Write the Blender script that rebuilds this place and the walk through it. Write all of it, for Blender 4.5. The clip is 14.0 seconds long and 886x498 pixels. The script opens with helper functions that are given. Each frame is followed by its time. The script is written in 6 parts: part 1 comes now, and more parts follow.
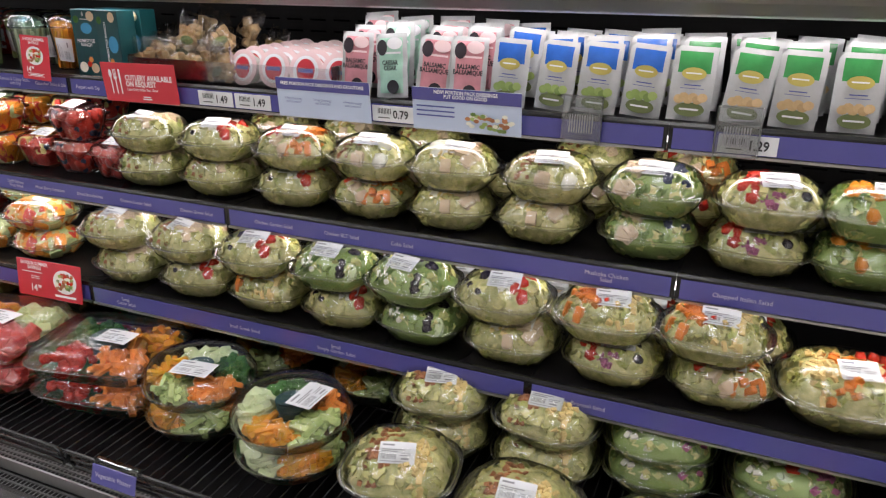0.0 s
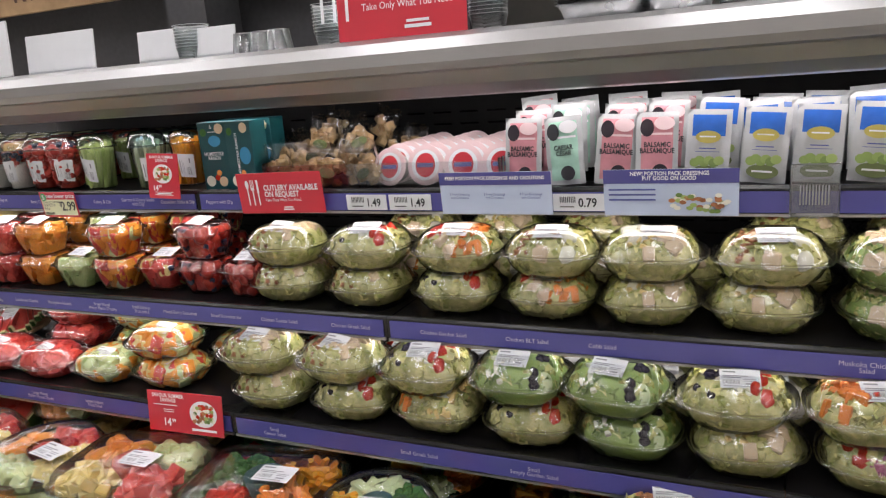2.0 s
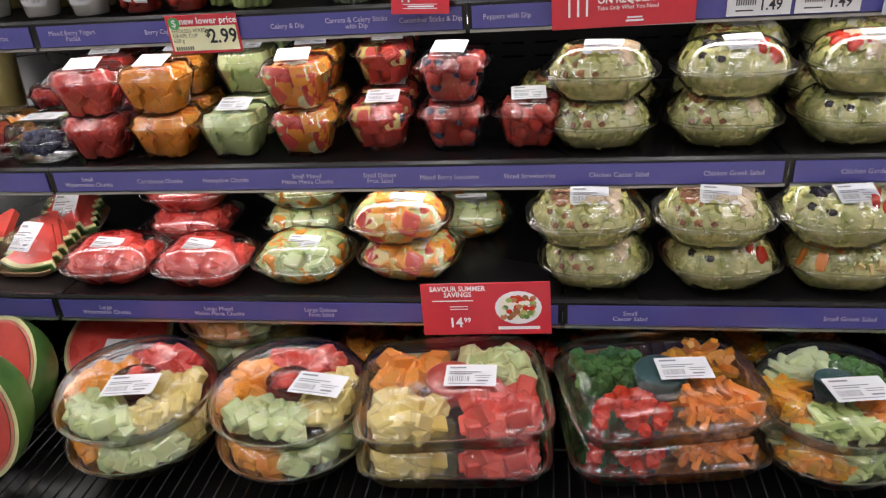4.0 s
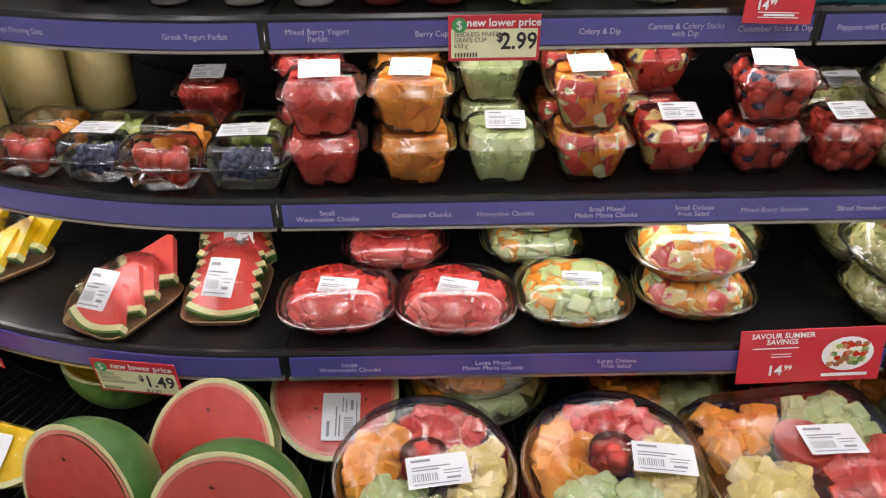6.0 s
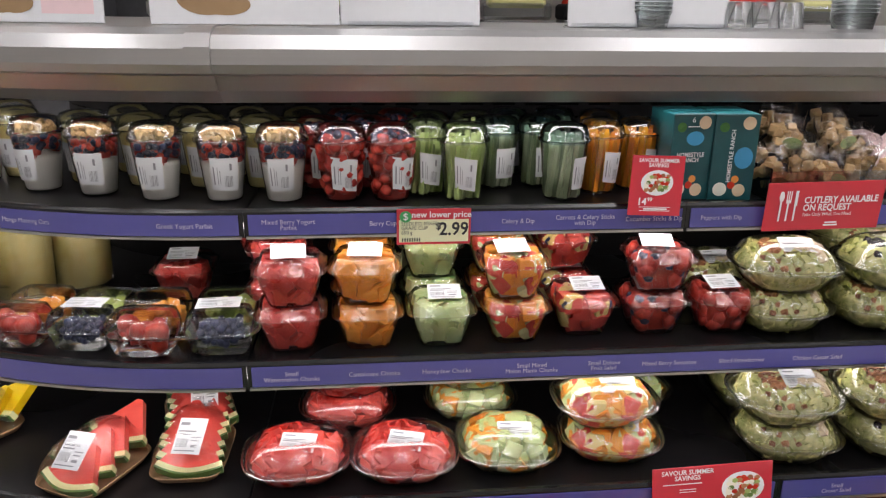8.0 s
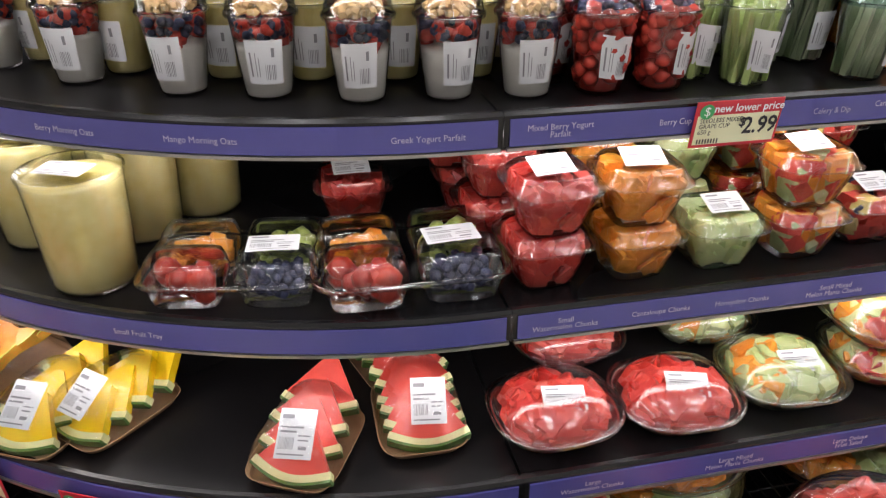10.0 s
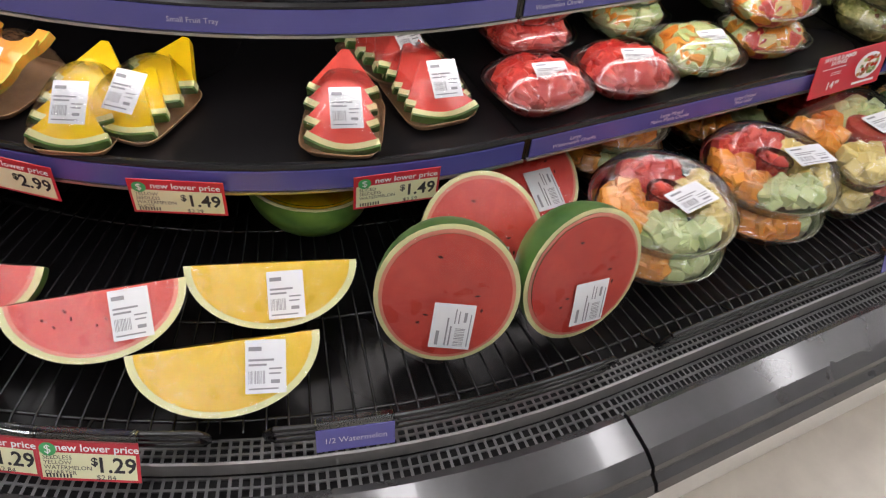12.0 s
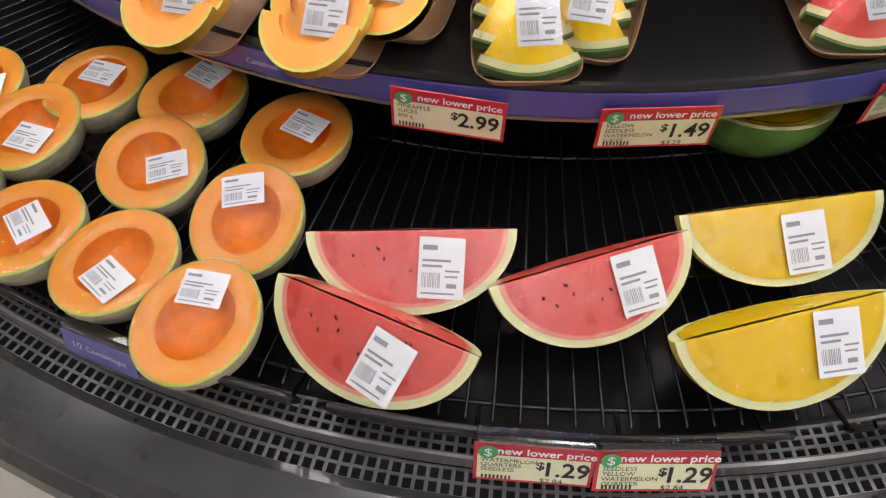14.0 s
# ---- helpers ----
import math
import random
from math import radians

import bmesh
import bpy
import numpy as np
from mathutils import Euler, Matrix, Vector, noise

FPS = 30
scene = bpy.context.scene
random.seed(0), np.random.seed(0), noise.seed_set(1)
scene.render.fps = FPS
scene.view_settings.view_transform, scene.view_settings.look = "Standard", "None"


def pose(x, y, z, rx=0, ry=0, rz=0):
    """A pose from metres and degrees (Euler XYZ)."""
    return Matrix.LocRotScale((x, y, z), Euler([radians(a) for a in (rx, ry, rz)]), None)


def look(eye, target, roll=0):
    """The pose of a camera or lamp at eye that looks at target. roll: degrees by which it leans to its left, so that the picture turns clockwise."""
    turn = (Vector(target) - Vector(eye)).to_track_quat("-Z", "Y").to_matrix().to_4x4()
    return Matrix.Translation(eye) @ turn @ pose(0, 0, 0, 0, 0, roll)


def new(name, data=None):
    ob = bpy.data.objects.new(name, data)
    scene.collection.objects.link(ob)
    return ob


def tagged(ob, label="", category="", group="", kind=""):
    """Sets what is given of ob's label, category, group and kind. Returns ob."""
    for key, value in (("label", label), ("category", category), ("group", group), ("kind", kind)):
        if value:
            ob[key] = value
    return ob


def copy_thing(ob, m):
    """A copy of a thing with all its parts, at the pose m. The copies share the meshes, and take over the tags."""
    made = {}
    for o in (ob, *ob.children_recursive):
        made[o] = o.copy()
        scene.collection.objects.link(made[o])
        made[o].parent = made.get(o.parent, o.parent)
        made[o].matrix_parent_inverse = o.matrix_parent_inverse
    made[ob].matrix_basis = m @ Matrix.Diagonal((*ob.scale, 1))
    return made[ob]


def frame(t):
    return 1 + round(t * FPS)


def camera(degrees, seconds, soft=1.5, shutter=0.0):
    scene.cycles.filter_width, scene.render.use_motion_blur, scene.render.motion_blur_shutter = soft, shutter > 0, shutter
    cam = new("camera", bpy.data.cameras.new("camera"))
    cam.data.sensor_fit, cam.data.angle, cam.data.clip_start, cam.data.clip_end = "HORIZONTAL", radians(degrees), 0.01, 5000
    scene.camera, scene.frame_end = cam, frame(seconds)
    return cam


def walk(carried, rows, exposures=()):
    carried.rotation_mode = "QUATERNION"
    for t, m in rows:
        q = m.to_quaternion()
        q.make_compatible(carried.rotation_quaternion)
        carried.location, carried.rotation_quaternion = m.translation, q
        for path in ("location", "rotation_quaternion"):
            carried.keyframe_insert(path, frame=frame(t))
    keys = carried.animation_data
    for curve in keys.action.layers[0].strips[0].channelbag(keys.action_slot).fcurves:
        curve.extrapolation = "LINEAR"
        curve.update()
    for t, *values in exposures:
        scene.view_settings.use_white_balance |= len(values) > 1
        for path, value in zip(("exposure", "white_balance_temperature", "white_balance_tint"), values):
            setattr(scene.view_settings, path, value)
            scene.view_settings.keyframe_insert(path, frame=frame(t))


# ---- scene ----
cam = camera(62.6, 14.0, soft=1.2)
PATH = [
    (0, (2.332, -1.316, 1.451), (1.602, 0.407, 0.746), 0.5),
    (0.5, (2.223, -1.39, 1.448), (1.423, 0.361, 0.905), -0.6),
    (1, (2.184, -1.413, 1.454), (1.357, 0.347, 0.989), -1.6),
    (1.5, (2.119, -1.375, 1.439), (1.294, 0.395, 1.009), -2.7),
    (2, (1.983, -1.297, 1.441), (1.171, 0.467, 0.964), -4.6),
    (2.5, (1.734, -1.226, 1.409), (0.985, 0.562, 0.917), -5.6),
    (3, (1.441, -1.298, 1.392), (0.825, 0.515, 0.815), -5.5),
    (3.2, (1.301, -1.311, 1.396), (0.799, 0.52, 0.767), -5.2),
    (5.3, (0.581, -0.996, 1.354), (0.381, 0.615, 0.187), -4.3),
    (5.5, (0.516, -0.983, 1.386), (0.346, 0.637, 0.225), -4.0),
    (6, (0.246, -1.032, 1.467), (0.246, 0.67, 0.416), -0.9),
    (6.5, (0.183, -1.083, 1.515), (0.239, 0.713, 0.637), -1.5),
    (7, (0.233, -1.114, 1.531), (0.48, 0.738, 0.819), -0.1),
    (7.5, (0.3, -1.177, 1.534), (0.6, 0.693, 0.889), 0.9),
    (8, (0.217, -1.213, 1.536), (0.408, 0.678, 0.914), 0.6),
    (8.2, (0.185, -1.231, 1.517), (0.273, 0.675, 0.917), -0.2),
    (10.3, (-0.317, -0.799, 1.501), (0.182, 0.822, 0.441), 0.5),
    (10.5, (-0.343, -0.788, 1.516), (0.25, 0.757, 0.393), 1.1),
    (11, (-0.394, -0.86, 1.486), (0.402, 0.532, 0.29), 5.4),
    (11.5, (-0.492, -1.004, 1.463), (0.346, 0.288, 0.188), 7.8),
    (12, (-0.652, -0.975, 1.446), (0.126, 0.248, 0.067), 7.7),
    (12.5, (-0.838, -0.864, 1.413), (-0.216, 0.336, -0.061), 3.5),
    (13, (-0.928, -0.764, 1.383), (-0.409, 0.384, -0.17), 0.7),
    (13.5, (-0.969, -0.619, 1.348), (-0.478, 0.476, -0.252), -0.4),
    (14, (-1.058, -0.52, 1.327), (-0.566, 0.544, -0.293), -1.8),
]
walk(cam, [(t, look(eye, target, roll)) for t, eye, target, roll in PATH])

# world, large lights
world = bpy.data.worlds.new("world")
scene.world = world
world.use_nodes = True
world.node_tree.nodes["Background"].inputs[0].default_value = (0.9, 0.95, 1.0, 1)
world.node_tree.nodes["Background"].inputs[1].default_value = 0.05
CEILING_LIGHT, CASE_LIGHT = 17.0, 13.0

# plan of the case: a straight run along x that ends in an arc round (XC, YC)
XC, YC = -0.03, 1.065
X_END = 3.6
R3, R2, R1, RD = 1.065, 1.14, 1.23, 1.56
Z3, Z2, Z1, ZD = 1.207, 0.960, 0.744, 0.55
ARC = 1.2
U_LEFT = XC - ARC * 1.8


def pt(u, d, z):
    if u >= XC:
        return Vector((u, YC - d, z))
    a = (XC - u) / ARC
    return Vector((XC - d * math.sin(a), YC - d * math.cos(a), z))


def turn(u):
    return 0.0 if u >= XC else -math.degrees((XC - u) / ARC)


def facing(x, y):
    if x >= XC:
        return 0.0
    return math.degrees(math.atan2(x - XC, YC - y))


def steps(u0, u1, fine=0.05):
    out = [u0]
    if u1 > XC:
        a1 = min(u1, XC)
    else:
        a1 = u1
    if u0 < XC:
        n = max(1, int((a1 - u0) / fine))
        out += [u0 + (a1 - u0) * (i + 1) / n for i in range(n)]
    if u1 > XC:
        out.append(u1)
    return out


# ---- materials ----
def nodes_of(name):
    m = bpy.data.materials.new(name)
    m.use_nodes = True
    return m, m.node_tree.nodes, m.node_tree.links


def mat(name, color, rough=0.5, metal=0.0, var=0.12, scale=30.0, bump=0.0, coat=0.0, sss=0.0, spec=0.5, island=0.0, color2=None, scale2=None, objrand=0.0):
    m, n, l = nodes_of(name)
    b = n["Principled BSDF"]
    b.inputs["Roughness"].default_value = rough
    b.inputs["Metallic"].default_value = metal
    b.inputs["Specular IOR Level"].default_value = spec
    b.inputs["Coat Weight"].default_value = coat
    b.inputs["Coat Roughness"].default_value = 0.08
    if sss:
        b.inputs["Subsurface Weight"].default_value = sss
        b.inputs["Subsurface Radius"].default_value = (0.02, 0.008, 0.004)
    tc = n.new("ShaderNodeTexCoord")
    fine = n.new("ShaderNodeTexNoise")
    fine.inputs["Scale"].default_value = scale
    fine.inputs["Detail"].default_value = 4
    broad = n.new("ShaderNodeTexNoise")
    broad.inputs["Scale"].default_value = scale2 or scale * 0.17
    broad.inputs["Detail"].default_value = 2
    l.new(tc.outputs["Object"], fine.inputs["Vector"])
    l.new(tc.outputs["Object"], broad.inputs["Vector"])
    add = n.new("ShaderNodeMath")
    add.operation = "ADD"
    l.new(fine.outputs[0], add.inputs[0])
    l.new(broad.outputs[0], add.inputs[1])
    last = add.outputs[0]
    for weight, node, sock in ((island, "ShaderNodeNewGeometry", "Random Per Island"), (objrand, "ShaderNodeObjectInfo", "Random")):
        if weight:
            g = n.new(node)
            ma = n.new("ShaderNodeMath")
            ma.operation = "MULTIPLY_ADD"
            l.new(g.outputs[sock], ma.inputs[0])
            ma.inputs[1].default_value = weight
            l.new(last, ma.inputs[2])
            last = ma.outputs[0]
    total = 2 + island + objrand
    mr = n.new("ShaderNodeMapRange")
    mr.inputs[1].default_value = 0.32 * total if not (island or objrand) else 0.6
    mr.inputs[2].default_value = 0.68 * total if not (island or objrand) else 1.4 + island + objrand - 0.1
    l.new(last, mr.inputs[0])
    mix = n.new("ShaderNodeMix")
    mix.data_type = "RGBA"
    c = Vector(color)
    lo = c * (1 - var)
    hi = Vector(color2) if color2 else Vector([min(1, v) for v in c * (1 + var)])
    mix.inputs[6].default_value = (*lo, 1)
    mix.inputs[7].default_value = (*hi, 1)
    l.new(mr.outputs[0], mix.inputs[0])
    l.new(mix.outputs[2], b.inputs["Base Color"])
    rr = n.new("ShaderNodeMapRange")
    rr.inputs[3].default_value = max(0.02, rough * 0.8)
    rr.inputs[4].default_value = min(1, rough * 1.25)
    l.new(broad.outputs[0], rr.inputs[0])
    l.new(rr.outputs[0], b.inputs["Roughness"])
    if bump:
        bn = n.new("ShaderNodeBump")
        bn.inputs["Strength"].default_value = bump
        bn.inputs["Distance"].default_value = 0.004
        l.new(fine.outputs[0], bn.inputs["Height"])
        l.new(bn.outputs[0], b.inputs["Normal"])
    return m


def clear(name, tint=(0.97, 0.98, 0.98), gloss=1.0, base=0.02, rough=0.06, bump=0.0):
    m, n, l = nodes_of(name)
    n.remove(n["Principled BSDF"])
    t = n.new("ShaderNodeBsdfTransparent")
    t.inputs[0].default_value = (*tint, 1)
    g = n.new("ShaderNodeBsdfGlossy")
    g.inputs["Roughness"].default_value = rough
    f = n.new("ShaderNodeFresnel")
    f.inputs[0].default_value = 1.5
    ma = n.new("ShaderNodeMath")
    ma.operation = "MULTIPLY_ADD"
    ma.inputs[1].default_value = gloss
    ma.inputs[2].default_value = base
    l.new(f.outputs[0], ma.inputs[0])
    x = n.new("ShaderNodeMixShader")
    l.new(ma.outputs[0], x.inputs[0])
    l.new(t.outputs[0], x.inputs[1])
    l.new(g.outputs[0], x.inputs[2])
    l.new(x.outputs[0], n["Material Output"].inputs[0])
    if bump:
        tc = n.new("ShaderNodeTexCoord")
        w = n.new("ShaderNodeTexNoise")
        w.inputs["Scale"].default_value = 45
        w.inputs["Distortion"].default_value = 1.5
        l.new(tc.outputs["Object"], w.inputs["Vector"])
        bn = n.new("ShaderNodeBump")
        bn.inputs["Strength"].default_value = bump
        bn.inputs["Distance"].default_value = 0.006
        l.new(w.outputs[0], bn.inputs["Height"])
        l.new(bn.outputs[0], g.inputs["Normal"])
        l.new(bn.outputs[0], f.inputs["Normal"])
    return m


def glow(name, color, strength):
    m, n, l = nodes_of(name)
    n.remove(n["Principled BSDF"])
    e = n.new("ShaderNodeEmission")
    e.inputs[0].default_value = (*color, 1)
    e.inputs[1].default_value = strength
    l.new(e.outputs[0], n["Material Output"].inputs[0])
    return m


M = {
    "black": mat("black_enamel", (0.006, 0.0055, 0.006), 0.28, spec=0.28, var=0.35, scale=9, bump=0.02),
    "matte_black": mat("black_panel", (0.005, 0.0045, 0.005), 0.55, spec=0.2, var=0.3, scale=20),
    "wire": mat("black_wire", (0.008, 0.008, 0.009), 0.22, spec=0.5, var=0.3),
    "bumper": mat("black_bumper", (0.03, 0.03, 0.032), 0.22, var=0.35, scale=14, coat=0.7, bump=0.03),
    "steel": mat("brushed_steel", (0.40, 0.395, 0.39), 0.34, metal=0.9, var=0.06, scale=4),
    "edge": mat("aluminium_edge", (0.42, 0.41, 0.40), 0.34, metal=0.9, var=0.1, scale=60),
    "strip": mat("violet_strip", (0.075, 0.072, 0.27), 0.22, var=0.12, scale=4, coat=0.35),
    "white_panel": mat("white_panel", (0.72, 0.70, 0.66), 0.45, var=0.05),
    "floor": mat("floor_tile", (0.50, 0.46, 0.40), 0.4, var=0.12, scale=14),
    "wall": mat("wall_paint", (0.6, 0.58, 0.55), 0.7, var=0.05),
    "dark_wall": mat("dark_wall", (0.06, 0.06, 0.065), 0.6, var=0.2),
    "ceiling": mat("ceiling_tile", (0.7, 0.7, 0.7), 0.8, var=0.05),
    "wood": mat("pale_wood", (0.32, 0.19, 0.09), 0.5, var=0.3, scale=8, color2=(0.48, 0.32, 0.17)),
    "brown_ink": mat("brown_ink", (0.09, 0.05, 0.03), 0.6),
    "paper": mat("label_paper", (0.70, 0.71, 0.73), 0.5, var=0.03),
    "ink": mat("black_ink", (0.02, 0.02, 0.025), 0.5),
    "grey_ink": mat("grey_ink", (0.25, 0.25, 0.27), 0.5),
    "white_ink": mat("white_ink", (0.82, 0.82, 0.85), 0.5, var=0.02),
    "lilac_ink": mat("lilac_ink", (0.42, 0.40, 0.58), 0.5, var=0.02),
    "red": mat("red_card", (0.56, 0.025, 0.045), 0.32, var=0.06, scale=5, coat=0.3),
    "cream": mat("cream_card", (0.78, 0.78, 0.52), 0.4, var=0.03),
    "pale_card": mat("pale_card", (0.70, 0.76, 0.66), 0.4, var=0.03),
    "green_ink": mat("green_ink", (0.06, 0.36, 0.12), 0.5),
    "blue_card": mat("pale_blue_card", (0.50, 0.58, 0.74), 0.3, var=0.05, scale=6, coat=0.3),
    "blue_ink": mat("blue_ink", (0.08, 0.09, 0.32), 0.5),
    "foil_white": mat("white_foil", (0.48, 0.49, 0.50), 0.25, var=0.1, bump=0.25, scale=40, coat=0.3),
    "foil_blue": mat("blue_foil", (0.02, 0.12, 0.50), 0.22, var=0.2, bump=0.25, scale=40, coat=0.3),
    "foil_green": mat("green_foil", (0.04, 0.26, 0.07), 0.22, var=0.2, bump=0.25, scale=40, coat=0.3),
    "foil_pink": mat("pink_foil", (0.62, 0.26, 0.30), 0.25, var=0.2, bump=0.25, scale=40, coat=0.3),
    "foil_mint": mat("mint_foil", (0.38, 0.62, 0.50), 0.25, var=0.2, bump=0.25, scale=40, coat=0.3),
    "olive_logo": mat("olive_logo", (0.14, 0.17, 0.06), 0.4),
    "gold": mat("gold_logo", (0.5, 0.42, 0.1), 0.4),
    "crouton": mat("toasted_bread", (0.60, 0.36, 0.15), 0.8, var=0.35, scale=60, bump=0.5, island=1.2, color2=(0.72, 0.52, 0.28)),
    "box_teal": mat("teal_carton", (0.008, 0.075, 0.085), 0.35, var=0.2),
    "box_blue": mat("blue_print", (0.05, 0.30, 0.55), 0.4),
    "orange_print": mat("orange_print", (0.75, 0.28, 0.06), 0.4),
    "tan_print": mat("tan_print", (0.72, 0.56, 0.38), 0.4),
    "pink_lid": mat("pale_pink_lid", (0.78, 0.58, 0.60), 0.35, var=0.06),
    "kraft": mat("kraft_tray", (0.46, 0.28, 0.15), 0.6, var=0.15, scale=50),
    "melon_red": mat("watermelon_flesh", (0.66, 0.04, 0.04), 0.28, var=0.3, scale=48, scale2=16, bump=0.15, color2=(0.85, 0.135, 0.10), sss=0.15, island=1.2),
    "melon_pink": mat("watermelon_edge", (0.80, 0.30, 0.22), 0.3, var=0.1, scale=60),
    "melon_yellow": mat("yellow_melon_flesh", (0.80, 0.47, 0.003), 0.28, var=0.18, scale=48, scale2=16, bump=0.12, color2=(0.88, 0.62, 0.012), sss=0.15, island=0.8),
    "rind_white": mat("white_rind", (0.72, 0.72, 0.38), 0.4, var=0.06),
    "rind_green": mat("green_rind", (0.035, 0.14, 0.03), 0.3, var=0.4, scale=18, color2=(0.16, 0.30, 0.07)),
    "rind_yellow": mat("yellow_green_rind", (0.62, 0.56, 0.10), 0.35, var=0.2, scale=20),
    "seed": mat("dark_seed", (0.10, 0.015, 0.012), 0.35),
    "cant": mat("cantaloupe_flesh", (0.86, 0.30, 0.035), 0.3, var=0.12, scale=45, bump=0.12, color2=(0.90, 0.40, 0.055), sss=0.15, island=1.0),
    "cant_deep": mat("cantaloupe_hollow", (0.86, 0.25, 0.012), 0.35, var=0.2, scale=60, bump=0.5, sss=0.1),
    "cant_rind": mat("netted_rind", (0.46, 0.42, 0.28), 0.6, var=0.3, scale=90, bump=0.5),
    "cant_edge": mat("cantaloupe_edge", (0.50, 0.50, 0.09), 0.4, var=0.15),
    "honeydew": mat("honeydew_flesh", (0.52, 0.62, 0.24), 0.3, var=0.12, scale=45, bump=0.12, color2=(0.72, 0.78, 0.46), sss=0.15, island=1.0),
    "pine": mat("pineapple_flesh", (0.78, 0.58, 0.12), 0.35, var=0.15, scale=70, bump=0.35, color2=(0.86, 0.74, 0.36), island=1.0),
    "pine_juice": mat("pineapple_mash", (0.93, 0.77, 0.26), 0.35, var=0.12, scale=55, bump=0.3, color2=(0.92, 0.84, 0.46)),
    "berry_red": mat("strawberry", (0.42, 0.016, 0.016), 0.3, var=0.4, scale=50, bump=0.4, color2=(0.66, 0.08, 0.05), island=1.0),
    "blueberry": mat("blueberry", (0.018, 0.022, 0.06), 0.45, var=0.4, scale=40, color2=(0.06, 0.07, 0.15), island=1.0),
    "grape": mat("green_grape", (0.42, 0.50, 0.14), 0.3, var=0.2, scale=30, island=0.8),
    "yogurt": mat("yogurt", (0.84, 0.82, 0.78), 0.4, var=0.03, scale=30, bump=0.1),
    "granola": mat("granola", (0.56, 0.38, 0.18), 0.8, var=0.4, scale=90, bump=0.8, island=1.2),
    "celery": mat("celery", (0.34, 0.50, 0.10), 0.4, var=0.25, scale=30, island=1.4, color2=(0.62, 0.72, 0.32)),
    "cuke_stick": mat("cucumber_stick", (0.12, 0.24, 0.09), 0.4, var=0.4, scale=30, island=1.4, color2=(0.62, 0.70, 0.46)),
    "carrot": mat("carrot", (0.76, 0.24, 0.03), 0.45, var=0.15, scale=30, island=1.0),
    "pepper_y": mat("yellow_pepper", (0.80, 0.46, 0.02), 0.3, var=0.15, scale=30, island=1.2, color2=(0.80, 0.24, 0.02)),
    "lettuce": mat("pale_lettuce", (0.38, 0.45, 0.09), 0.4, var=0.2, scale=45, bump=0.4, island=2.2, color2=(0.80, 0.72, 0.34)),
    "greens": mat("dark_greens", (0.10, 0.23, 0.03), 0.4, var=0.4, scale=45, bump=0.4, island=2.2, color2=(0.44, 0.56, 0.18)),
    "salad_mass": mat("shredded_lettuce", (0.33, 0.39, 0.10), 0.5, var=0.4, scale=70, bump=0.8, color2=(0.76, 0.69, 0.34)),
    "tomato": mat("tomato", (0.58, 0.04, 0.02), 0.25, var=0.2, scale=30, island=1.0),
    "chicken": mat("chicken", (0.66, 0.52, 0.36), 0.55, var=0.15, scale=60, bump=0.4, island=1.0),
    "egg_white": mat("egg_white", (0.82, 0.80, 0.70), 0.35, var=0.04),
    "yolk": mat("egg_yolk", (0.80, 0.56, 0.10), 0.5),
    "olive": mat("black_olive", (0.03, 0.022, 0.03), 0.25, var=0.3),
    "bacon": mat("bacon_bits", (0.34, 0.11, 0.045), 0.55, var=0.4, scale=70, island=1.2, color2=(0.55, 0.24, 0.10)),
    "cheese": mat("shredded_cheese", (0.78, 0.60, 0.26), 0.5, var=0.15, island=1.0),
    "cuke": mat("cucumber_flesh", (0.62, 0.70, 0.42), 0.3, var=0.1, scale=60),
    "cuke_skin": mat("cucumber_skin", (0.05, 0.14, 0.03), 0.35, var=0.3),
    "broccoli": mat("broccoli", (0.05, 0.15, 0.03), 0.7, var=0.5, scale=120, bump=1.0, island=1.0),
    "onion": mat("red_onion", (0.40, 0.10, 0.22), 0.35, var=0.3, island=1.0),
    "dip": mat("dip_cup", (0.05, 0.11, 0.12), 0.35),
    "plastic": clear("clear_plastic", (0.975, 0.98, 0.975), 0.8, 0.045, 0.13, bump=0.12),
    "plastic_frost": clear("cloudy_plastic", (0.86, 0.88, 0.88), 1.0, 0.09, 0.3),
    "film": clear("cling_film", (0.98, 0.98, 0.98), 0.7, 0.003, 0.05, bump=0.6),
    "bag": clear("clear_bag", (0.94, 0.93, 0.92), 0.9, 0.02, 0.12, bump=0.8),
    "acrylic": clear("clear_acrylic", (0.9, 0.92, 0.93), 1.0, 0.05, 0.1),
    "blue_lid": clear("blue_clear_lid", (0.72, 0.86, 0.95), 1.0, 0.06, 0.12),
    "lamp": glow("ceiling_diffuser", (1.0, 0.97, 1.0), CEILING_LIGHT),
    "led": glow("case_led", (1.0, 0.93, 0.92), CASE_LIGHT),
    "led_top": glow("canopy_led", (1.0, 0.94, 0.94), 0.85 * CASE_LIGHT),
}


# ---- mesh helpers ----
def mesh_ob(name, verts, faces, material, parent=None, label="", smooth=False, mats=None, fmats=None):
    me = bpy.data.meshes.new(name)
    me.from_pydata([tuple(v) for v in verts], [], faces)
    for m in (mats or [material]):
        me.materials.append(m)
    if fmats:
        me.polygons.foreach_set("material_index", fmats)
    if smooth:
        me.polygons.foreach_set("use_smooth", [True] * len(me.polygons))
    me.update()
    ob = new(name, me)
    if parent:
        ob.parent = parent
    if label:
        ob["label"] = label
    return ob


